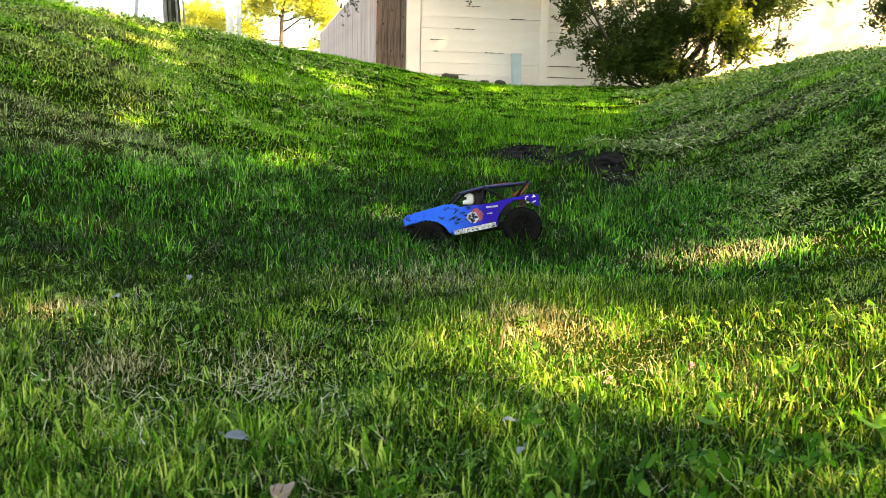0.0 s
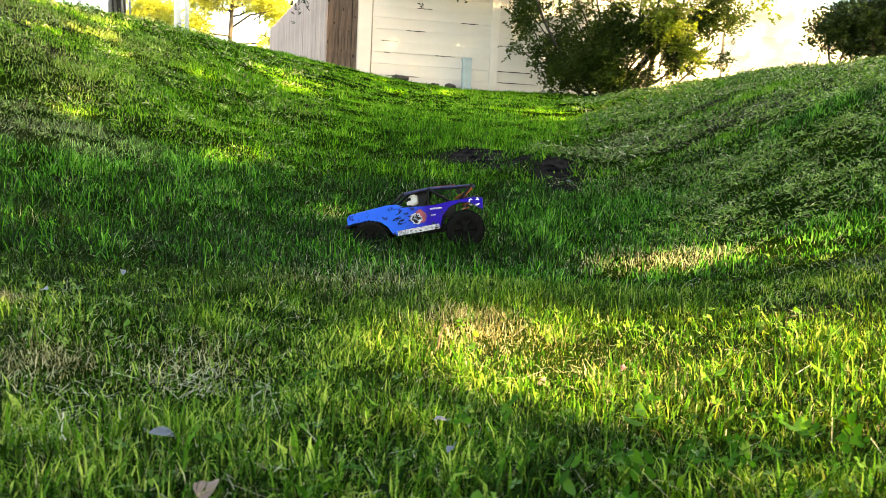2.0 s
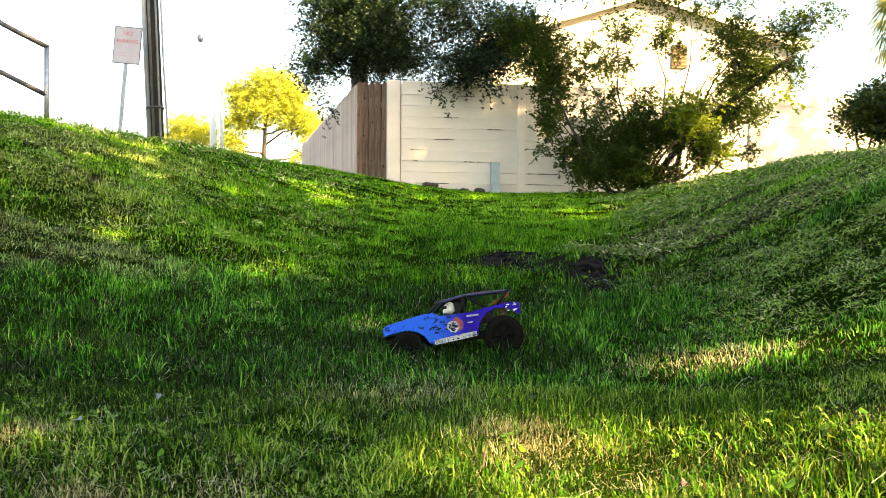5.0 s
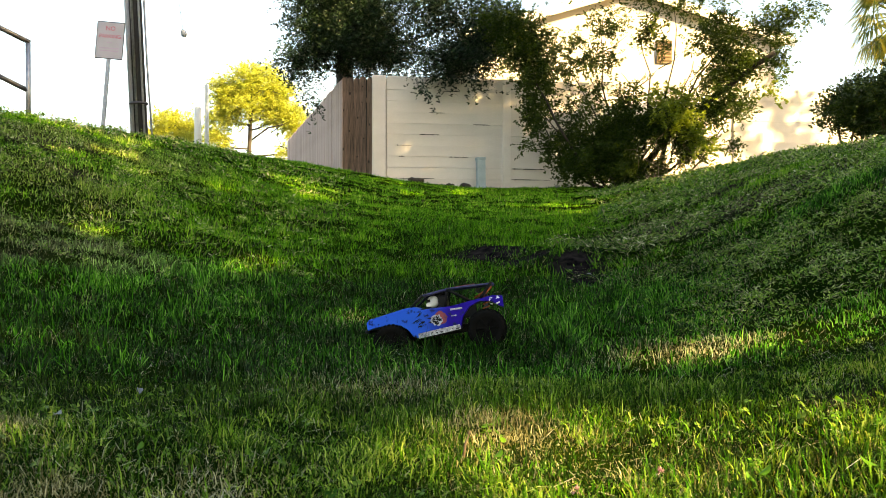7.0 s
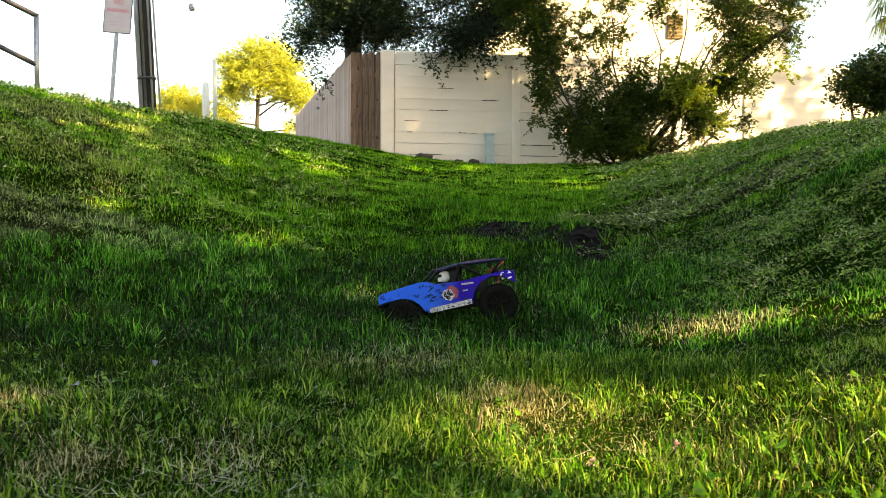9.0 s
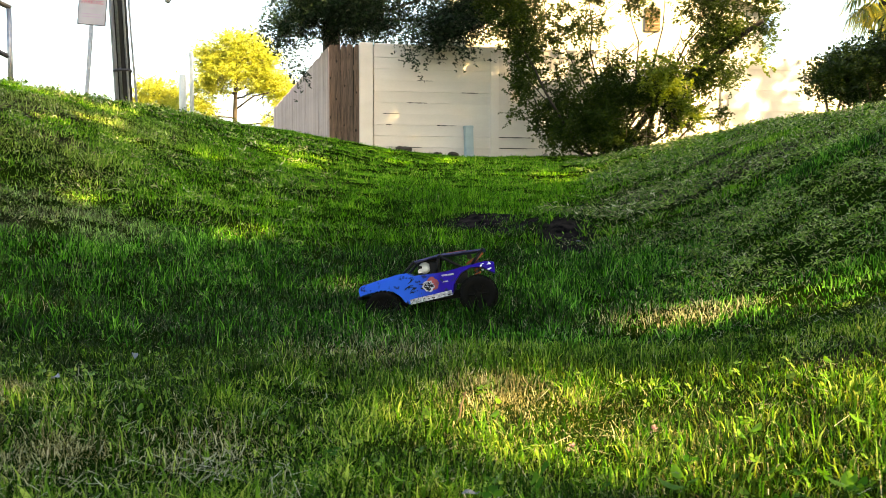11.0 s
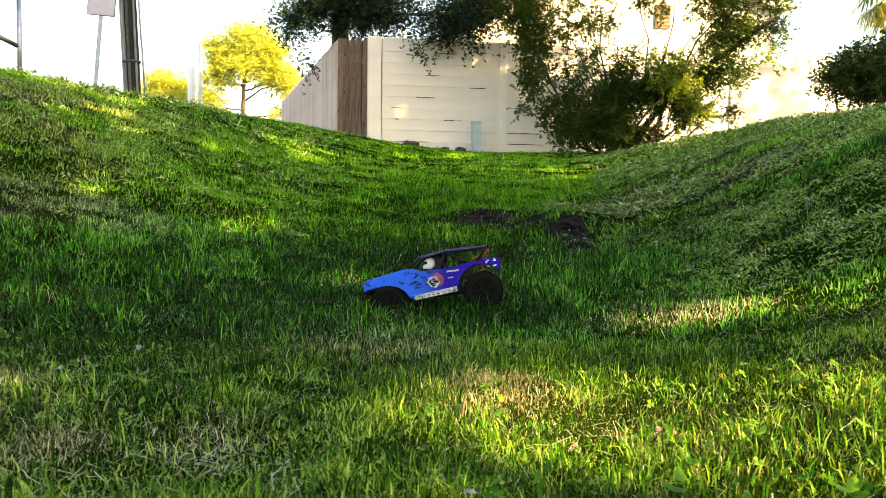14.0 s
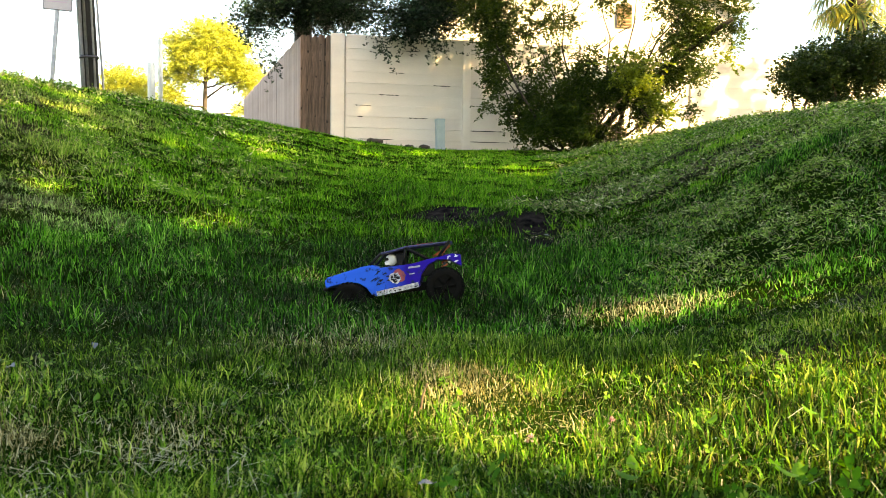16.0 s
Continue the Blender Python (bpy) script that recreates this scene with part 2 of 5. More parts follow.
M_SIGNBAR = surface("sign_faded_lettering", (0.42, 0.33, 0.45), (0.5, 0.4, 0.52), 0.1, 0.01, 0.4, 0.05)
M_PEDESTAL = surface("pale_blue_green_plastic", (0.30, 0.40, 0.43), (0.42, 0.52, 0.55), 0.15, 0.01, 0.6, 0.1)
M_WHITEPOST = surface("white_paint", (0.72, 0.72, 0.70), (0.84, 0.84, 0.82), 0.15, 0.01, 0.6, 0.1)
M_STUCCO = surface("cream_stucco", (0.50, 0.45, 0.38), (0.64, 0.585, 0.50), 0.4, 0.012, 0.9, 0.4)
M_TRIM = surface("painted_fascia", (0.62, 0.58, 0.52), (0.72, 0.68, 0.62), 0.3, 0.01, 0.7, 0.1)
M_ROOF = surface("grey_shingle", (0.10, 0.09, 0.085), (0.22, 0.20, 0.19), 0.2, 0.02, 0.9, 0.6)
M_VENT = surface("tan_louvre", (0.13, 0.085, 0.045), (0.22, 0.15, 0.085), 0.1, 0.01, 0.7, 0.1)
M_LITTER = surface("old_log", (0.02, 0.015, 0.013), (0.08, 0.06, 0.05), 0.06, 0.01, 0.9, 0.6)
M_STONE = surface("grey_stone", (0.2, 0.19, 0.18), (0.4, 0.38, 0.36), 0.05, 0.01, 0.9, 0.5)
M_PALELEAF = surface("fallen_pale_leaf", (0.07, 0.08, 0.10), (0.19, 0.21, 0.25), 0.02, 0.003, 0.6, 0.3)
M_DEADLEAF = surface("dead_leaf", (0.15, 0.09, 0.06), (0.34, 0.22, 0.16), 0.02, 0.003, 0.8, 0.3)
M_FLOWER = surface("clover_blossom", (0.40, 0.16, 0.22), (0.62, 0.38, 0.42), 0.004, 0.002, 0.7, 0.3)
M_SCRATCH = surface("scratched_dark_paint", (0.004, 0.004, 0.016), (0.03, 0.035, 0.16), 0.012, 0.005, 0.5, 0.2)
M_RUBBER = surface("black_rubber", (0.002, 0.002, 0.002), (0.007, 0.0065, 0.006), 0.03, 0.004, 0.9, 0.4)
M_BLACKPLASTIC = surface("black_plastic", (0.004, 0.004, 0.005), (0.012, 0.012, 0.014), 0.05, 0.004, 0.5, 0.1)
M_HELMET = surface("white_helmet_plastic", (0.72, 0.72, 0.72), (0.82, 0.82, 0.82), 0.02, 0.004, 0.35, 0.05)
M_DECALWHITE = surface("scuffed_white_decal", (0.03, 0.03, 0.06), (0.7, 0.7, 0.74), 0.012, 0.005, 0.5, 0.1)
M_DECALRED = surface("red_decal", (0.06, 0.004, 0.04), (0.45, 0.05, 0.03), 0.02, 0.003, 0.45, 0.1)
M_SPRING = surface("orange_spring", (0.30, 0.06, 0.02), (0.5, 0.13, 0.04), 0.01, 0.003, 0.5, 0.1)

for m in (M_RUBBER, M_BLACKPLASTIC):
    m.node_tree.nodes["Principled BSDF"].inputs["Specular IOR Level"].default_value = 0.12


def car_paint():
    """Glossy body paint that runs from bright blue at the nose to violet at the tail, with dark scratches."""
    m, n, l, b = node_material("blue_to_violet_paint")
    co, sep, mr = n.new("ShaderNodeTexCoord"), n.new("ShaderNodeSeparateXYZ"), n.new("ShaderNodeMapRange")
    l.new(co.outputs["Object"], sep.inputs[0])
    mr.inputs["From Min"].default_value, mr.inputs["From Max"].default_value = 0.06, -0.04
    l.new(sep.outputs["X"], mr.inputs["Value"])
    r = colour_ramp(n, [(0.0, (0.001, 0.10, 0.62)), (1.0, (0.014, 0.004, 0.26))])
    l.new(mr.outputs[0], r.inputs[0])
    sc = n.new("ShaderNodeTexNoise")
    sc.inputs["Scale"].default_value, sc.inputs["Detail"].default_value = 45, 6
    l.new(co.outputs["Object"], sc.inputs["Vector"])
    cut = colour_ramp(n, [(0.58, (0, 0, 0)), (0.66, (1, 1, 1))])
    l.new(sc.outputs[0], cut.inputs[0])
    mix = n.new("ShaderNodeMixRGB")
    l.new(cut.outputs[0], mix.inputs[0])
    l.new(r.outputs[0], mix.inputs[1])
    mix.inputs[2].default_value = (0.012, 0.02, 0.09, 1)
    l.new(mix.outputs[0], b.inputs["Base Color"])
    b.inputs["Roughness"].default_value, b.inputs["Specular IOR Level"].default_value = 0.35, 0.06
    return m


M_CARPAINT = car_paint()


# ======== building helpers ========
def part(name, bm, material, parent, label=""):
    """One mesh object out of a bmesh, under a thing or a part."""
    me = bpy.data.meshes.new(name)
    bm.to_mesh(me)
    bm.free()
    me.materials.append(material)
    ob = new(name, me)
    ob.parent = parent
    if label:
        ob["label"] = label
    return ob


def thing(name, m, label, category, group="", kind=""):
    ob = new(name)
    ob.empty_display_size = 0.1
    ob.matrix_world = m
    return tagged(ob, label, category, group, kind)


def np_mesh(name, verts, faces, material, smooth_faces=False):
    """A mesh from arrays; faces are rows of equal length."""
    me = bpy.data.meshes.new(name)
    k, n = faces.shape[1], len(faces)
    me.vertices.add(len(verts))
    me.vertices.foreach_set("co", np.ascontiguousarray(verts, dtype=np.float32).ravel())
    me.loops.add(n * k)
    me.loops.foreach_set("vertex_index", np.ascontiguousarray(faces, dtype=np.int32).ravel())
    me.polygons.add(n)
    me.polygons.foreach_set("loop_start", np.arange(0, n * k, k, dtype=np.int32))
    if smooth_faces:
        me.polygons.foreach_set("use_smooth", np.ones(n, dtype=bool))
    me.update(calc_edges=True)
    me.materials.append(material)
    return me


def box(size, at=(0, 0, 0), bevel=0.0, rot=None):
    bm = bmesh.new()
    bmesh.ops.create_cube(bm, size=1.0, matrix=Matrix.Diagonal((*size, 1)))
    if bevel:
        bmesh.ops.bevel(bm, geom=bm.edges[:], offset=bevel, segments=2, affect="EDGES", profile=0.7)
    bm.transform(Matrix.Translation(at) @ (rot.to_4x4() if rot else Matrix()))
    return bm


def tube(points, radii, sides=8, bm=None):
    """A tapered tube along points, closed at both ends."""
    bm = bm or bmesh.new()
    pts = [Vector(p) for p in points]
    rings = []
    for i, p in enumerate(pts):
        d = (pts[min(i + 1, len(pts) - 1)] - pts[max(i - 1, 0)]).normalized()
        side = d.cross(Vector((0, 0, 1)))
        side = Vector((1, 0, 0)) if side.length < 1e-3 else side.normalized()
        up = side.cross(d)
        r = radii[i] if hasattr(radii, "__len__") else radii
        rings.append([bm.verts.new(p + (side * math.cos(a) + up * math.sin(a)) * r) for a in (2 * math.pi * k / sides for k in range(sides))])
    for a, b in zip(rings, rings[1:]):
        for k in range(sides):
            f = bm.faces.new((a[k], a[(k + 1) % sides], b[(k + 1) % sides], b[k]))
            f.smooth = True
    bm.faces.new(rings[0])
    bm.faces.new(rings[-1][::-1])
    bmesh.ops.recalc_face_normals(bm, faces=bm.faces)
    return bm


def leaf_verts(centres, length, width, rng, droop=0.0):
    """Folded rhombic leaves at the centres, each turned at random: vertices and faces."""
    n = len(centres)
    d = rng.normal(size=(n, 3))
    d[:, 2] = d[:, 2] * 0.6 - droop
    d /= np.linalg.norm(d, axis=1, keepdims=True)
    s = np.cross(d, rng.normal(size=(n, 3)))
    s /= np.linalg.norm(s, axis=1, keepdims=True) + 1e-9
    u = np.cross(s, d)
    L = (length * rng.uniform(0.6, 1.25, n))[:, None]
    w = (width * rng.uniform(0.7, 1.2, n))[:, None]
    v = np.stack([centres - d * L / 2, centres + s * w / 2 + u * w * 0.2 - d * L * 0.05, centres + d * L / 2, centres - s * w / 2 + u * w * 0.2 - d * L * 0.05], 1)
    base = np.arange(n)[:, None] * 4
    return v.reshape(-1, 3), np.concatenate([base + [0, 1, 2], base + [0, 2, 3]])


def crown(name, lobes, count, length, width, material, seed, parent, droop=0.0, keep=None, clump=0.22, label=""):
    """Leaves in sprays inside ellipsoid lobes (x, y, z, rx, ry, rz, share): an uneven outline with gaps."""
    rng = np.random.RandomState(seed)
    weight = np.array([l[3] * l[5] * l[6] for l in lobes])
    out = []
    for l, share in zip(lobes, weight / weight.sum()):
        n = max(int(count * share), 12)
        sprays = max(n // 26, 3)
        p = rng.normal(size=(sprays, 3))
        p /= np.linalg.norm(p, axis=1, keepdims=True)
        p *= (rng.rand(sprays, 1) ** 0.45) * rng.uniform(0.75, 1.12, (sprays, 1))
        c = np.array(l[:3]) + p * np.array(l[3:6])
        # leaves sit along short twigs that point outwards, some hanging
        twig = p / (np.linalg.norm(p, axis=1, keepdims=True) + 1e-6) + rng.normal(size=(sprays, 3)) * 0.7 - np.array([0, 0, droop * 2])
        twig *= clump * 3.2 * rng.uniform(0.5, 1.3, (sprays, 1)) / (np.linalg.norm(twig, axis=1, keepdims=True) + 1e-6)
        along = rng.rand(sprays * 26, 1)
        out.append(np.repeat(c, 26, 0) + np.repeat(twig, 26, 0) * (along - 0.4) + rng.normal(size=(sprays * 26, 3)) * clump * 0.38 * (1.15 - along))
    c = np.concatenate(out)
    if keep is not None:
        c = c[keep(c)]
    v, f = leaf_verts(c, length, width, rng, droop)
    ob = new(name, np_mesh(name, v, f, material))
    ob.parent = parent
    if label:
        ob["label"] = label
    return ob


def limb(a, b, r0, r1, rng, bend=0.12, steps=5, bm=None):
    a, b = Vector(a), Vector(b)
    reach = (b - a).length * bend
    off = Vector(rng.normal(size=3)) * reach
    pts, rad = [], []
    for i in range(steps + 1):
        t = i / steps
        pts.append(a.lerp(b, t) + off * math.sin(t * math.pi) + Vector(rng.normal(size=3)) * reach * 0.12 * (0 < i < steps))
        rad.append(r0 + (r1 - r0) * t)
    return tube(pts, rad, 7, bm)


# ======== ground ========
# very dark bare spots: x, y, half length, half depth
BARE_SPOTS = [(0.32, 5.48, 0.24, 0.22), (0.76, 4.77, 0.15, 0.2), (0.54, 5.1, 0.22, 0.14), (0.74, 4.45, 0.12, 0.14)]
WORN_SPOTS = [(1.51, 5.74, 0.23, 0.44), (0.86, 1.66, 0.13, 0.1), (-2.67, 5.92, 0.17, 0.16), (-1.03, 7.54, 0.14, 0.16), (-2.0, 3.88, 0.08, 0.12), (-1.4, 3.56, 0.1, 0.09), (2.03, 5.37, 0.36, 0.32), (2.32, 6.59, 0.27, 0.35), (-3.34, 6.96, 0.28, 0.42), (-3.55, 8.68, 0.18, 0.63), (1.2, 2.0, 0.12, 0.1)]


def blobs(x, y, spots):
    out = np.zeros_like(x)
    for a, b, ra, rb in spots:
        out = np.maximum(out, np.exp(-(((x - a) / ra) ** 2 + ((y - b) / rb) ** 2)))
    return out


def spaced(lo, hi, far, step):
    core = np.arange(lo, hi + step / 2, step)
    grow = step * np.cumsum(1.22 ** np.arange(1, 45))
    grow = grow[grow < far]
    return np.concatenate([lo - grow[::-1], core, hi + grow])


gx, gy = spaced(-7, 7, 900, 0.09), spaced(-0.6, 17, 1400, 0.09)
X, Y = np.meshgrid(gx, gy)
Z = ground(X, Y)
idx = np.arange(X.size).reshape(X.shape)
quads = np.stack([idx[:-1, :-1], idx[:-1, 1:], idx[1:, 1:], idx[1:, :-1]], -1).reshape(-1, 4)
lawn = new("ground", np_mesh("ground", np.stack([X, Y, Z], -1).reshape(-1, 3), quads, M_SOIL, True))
lawn.data.attributes.new("bare", "FLOAT", "POINT").data.foreach_set("value", np.clip(1.6 * blobs(X, Y, BARE_SPOTS), 0, 1).astype(np.float32).ravel())
lawn.data.attributes.new("worn", "FLOAT", "POINT").data.foreach_set("value", np.clip(1.5 * blobs(X, Y, WORN_SPOTS), 0, 1).astype(np.float32).ravel())
tagged(lawn, "uneven grassy swale between two banks, its soil and thatch coloured shade-dark", "ground", kind="structure")


# ======== wall of concrete planks ========
WALL_A, WALL_B = Vector((-1.17, 15.88, 0)), Vector((11.0, 17.96, 0))
WALL_TOP = 3.52
wall_way = (WALL_B - WALL_A).normalized()
wall_turn = math.atan2(wall_way.y, wall_way.x)
wall_frame = Matrix.Translation(WALL_A) @ Matrix.Rotation(wall_turn, 4, "Z")
wall = thing("wall_concrete", wall_frame, "off-white painted concrete plank wall with stained joints", "wall", kind="structure")
wall_len = (WALL_B - WALL_A).length
part("backing", box((wall_len, 0.05, 2.6), (wall_len / 2, 0.07, WALL_TOP - 1.32)), M_JOINT, wall)
PANEL, COURSE = 2.42, 0.211
plank_me = None
rng = np.random.RandomState(5)
for k in range(5):
    for r in range(10):
        x0 = k * PANEL + 0.06
        bm = box((PANEL - 0.03, 0.06, COURSE - 0.0012), (0, 0, 0), 0.0012) if plank_me is None else None
        if plank_me is None:
            ob = part("plank", bm, M_WALL, wall)
            plank_me = ob.data
        else:
            ob = new("plank", plank_me)
            ob.parent = wall
        ob.location = (x0 + PANEL / 2, rng.uniform(-0.005, 0.005), WALL_TOP - 0.03 - COURSE * (r + 0.5) + rng.uniform(-0.002, 0.002))
        ob.rotation_euler = (rng.uniform(-0.006, 0.006), rng.uniform(-0.0014, 0.0014), rng.uniform(-0.001, 0.001))
        ob.scale = (1, 1, rng.uniform(0.985, 1.0))
for k in range(6):
    part("wall_post", box((0.25 if k == 0 else 0.16, 0.17, 2.5), (k * PANEL - (0.07 if k == 0 else 0), 0.01, WALL_TOP + 0.02 - 1.25), 0.008), M_WALL, wall)
# courses where the mortar has fallen out: course, from, to along the wall
M_OPEN = surface("open_joint", (0.012, 0.011, 0.010), (0.06, 0.055, 0.05), 0.05, 0.01, 0.95, 0.4)
for r, a, b in [(6, 0.25, 0.57), (7, 1.28, 1.67), (8, 2.5, 3.2), (9, 2.5, 3.3), (5, 0.7, 1.1), (1, 1.12, 1.5), (3, 0.9, 1.2), (9, 0.3, 1.0), (7, 0.3, 0.42), (4, 1.75, 2.1), (5, 5.2, 5.6), (3, 6.4, 7.0)]:
    bm = bmesh.new()
    z, n = WALL_TOP - 0.03 - COURSE * r, 9
    ring = []
    for i in range(n + 1):
        x, tall = a + (b - a) * i / n, 0.007 * (0.35 + rng.rand()) * (0.25 if i in (0, n) else 1)
        ring.append([bm.verts.new((x, -0.037, z - tall)), bm.verts.new((x, -0.037, z + tall)), bm.verts.new((x, -0.02, z + tall)), bm.verts.new((x, -0.02, z - tall))])
    for p, q in zip(ring, ring[1:]):
        for i in range(4):
            bm.faces.new((p[i], q[i], q[(i + 1) % 4], p[(i + 1) % 4]))
    bm.faces.new(ring[0])
    bm.faces.new(ring[-1][::-1])
    bmesh.ops.recalc_face_normals(bm, faces=bm.faces)
    part("open_joint", bm, M_OPEN, wall, "dark gap where mortar has fallen out")
part("coping", box((wall_len, 0.11, 0.05), (wall_len / 2 + 0.1, 0.02, WALL_TOP - 0.005), 0.008), M_WALL, wall)


# ======== wooden gate panel and wooden fence ========
def board_mesh(w, h, t):
    """An upright fence board with clipped top corners."""
    bm = bmesh.new()
    c = w * 0.22
    outline = [(-w / 2, 0), (w / 2, 0), (w / 2, h - c), (w / 2 - c, h), (-w / 2 + c, h), (-w / 2, h - c)]
    a = [bm.verts.new((x, -t / 2, z)) for x, z in outline]
    b = [bm.verts.new((x, t / 2, z)) for x, z in outline]
    bm.faces.new(a)
    bm.faces.new(b[::-1])
    for i in range(6):
        bm.faces.new((a[i], b[i], b[(i + 1) % 6], a[(i + 1) % 6]))
    bmesh.ops.recalc_face_normals(bm, faces=bm.faces)
    return bm


gate = thing("wooden_gate_panel", pose(-1.97, 16.12, 1.62, 0, 0, -5), "short weathered brown board panel beside the wall post", "fence")
me = None
for k in range(5):
    if me is None:
        ob = part("board", board_mesh(0.114, 1.93, 0.022), M_GATEWOOD, gate)
        me = ob.data
    else:
        ob = new("board", me)
        ob.parent = gate
    ob.location = (0.052 + k * 0.1225, rng.uniform(-0.010, 0.010), rng.uniform(-0.02, 0.01))
    ob.rotation_euler = (0, rng.uniform(-0.006, 0.006), 0)
for z in (0.35, 1.5):
    part("rail", box((0.57, 0.04, 0.09), (0.285, 0.034, z), 0.004), M_GATEWOOD, gate)

# sheet added so that the gaps between the boards look dark
part("gap_darkener", box((0.60, 0.016, 1.86), (0.30, 0.064, 0.94), 0.002), M_BARK, gate, "dark sheet added behind the boards to darken their gaps")
M_KNOT = surface("wood_knot", (0.012, 0.007, 0.005), (0.05, 0.03, 0.02), 0.02, 0.005, 0.9, 0.3)
for k, z in [(0, 0.55), (0, 1.3), (1, 0.9), (1, 1.62), (2, 0.4), (2, 1.15), (3, 0.75), (3, 1.45), (4, 1.02), (4, 0.3), (3, 1.75)]:
    bm = bmesh.new()
    bmesh.ops.create_uvsphere(bm, u_segments=10, v_segments=6, radius=1.0, matrix=pose(0.052 + k * 0.1225 + rng.uniform(-0.03, 0.03), -0.016, z) @ Matrix.Diagonal((rng.uniform(0.011, 0.02), 0.006, rng.uniform(0.018, 0.034), 1)))
    part("knot", bm, M_KNOT, gate, "dark knot in the wood")

fence_turn = math.degrees(math.atan2(9.3, -2.75))
fence = thing("wooden_fence", pose(-1.975, 16.10, 1.62, 0, 0, fence_turn), "long bleached grey-pink board fence on the bank top", "fence")
me = None
for k in range(72):
    if me is None:
        ob = part("board", board_mesh(0.134, 1.9, 0.02), M_GREYWOOD, fence)
        me = ob.data
    else:
        ob = new("board", me)
        ob.parent = fence
    ob.location = (0.045 + k * 0.14, rng.uniform(-0.005, 0.005), rng.uniform(-0.02, 0.012))
for z in (0.35, 1.5):
    part("rail", box((10.1, 0.04, 0.09), (5.05, -0.034, z), 0.004), M_GREYWOOD, fence)
for k in range(5):
    part("fence_post", box((0.09, 0.09, 2.0), (0.1 + k * 2.45, -0.105, 0.85), 0.004), M_GREYWOOD, fence)


# ======== house behind the wall ========
def house():
    h = thing("house", pose(5.0, 22.5, 1.66, 0, 0, 5.0), "cream stucco house with a low gable roof behind the wall", "house")
    half, eave, apex, deep = 4.1, 4.2, 5.43, 8.0
    bm = bmesh.new()
    outline = [(-half, 0), (half, 0), (half, eave), (0, apex), (-half, eave)]
    a = [bm.verts.new((x, 0, z)) for x, z in outline]
    b = [bm.verts.new((x, deep, z)) for x, z in outline]
    bm.faces.new(a)
    bm.faces.new(b[::-1])
    for i in range(5):
        bm.faces.new((a[i], b[i], b[(i + 1) % 5], a[(i + 1) % 5]))
    bmesh.ops.recalc_face_normals(bm, faces=bm.faces)
    part("wall", bm, M_STUCCO, h)
    slope = math.atan2(apex - eave, half)
    run = half / math.cos(slope) + 0.45
    for s in (-1, 1):
        turn = Euler((0, s * slope, 0)).to_matrix()
        mid = Vector((s * (run / 2) * math.cos(slope), 0, apex - (run / 2) * math.sin(slope)))
        part("roof_slope", box((run, deep + 0.5, 0.09), mid + Vector((0, deep / 2, 0.16)), 0.0, turn), M_ROOF, h)
        part("fascia", box((run, 0.04, 0.24), mid + Vector((0, -0.27, 0.06)), 0.006, turn), M_TRIM, h, "pale painted barge board")
        part("soffit", box((run, 0.24, 0.03), mid + Vector((0, -0.125, 0.04)), 0.0, turn), M_TRIM, h)
    vent = part("gable_vent", box((0.42, 0.05, 0.62), (0.96, -0.03, 3.86), 0.01), M_VENT, h, "tan louvred vent")
    for k in range(6):
        part("louvre", box((0.36, 0.03, 0.05), (0.96, -0.065, 3.63 + k * 0.092), 0.004, Euler((0.5, 0, 0)).to_matrix()), M_VENT, vent)
    return h


house()

# ======== trees ========


def spot(px, py, y):
    """The place at depth y that lies at this column and row of a level view from the lawn."""
    return Vector(((px - 784) / 1473 * y, y, 0.36 + (430 - py) / 1473 * y))


def lobe(px, py, rx, rz, y, ry, share=1.0):
    p, k = spot(px, py, y), y / 1473
    return (p.x, p.y, p.z, rx * k, ry, rz * k, share)


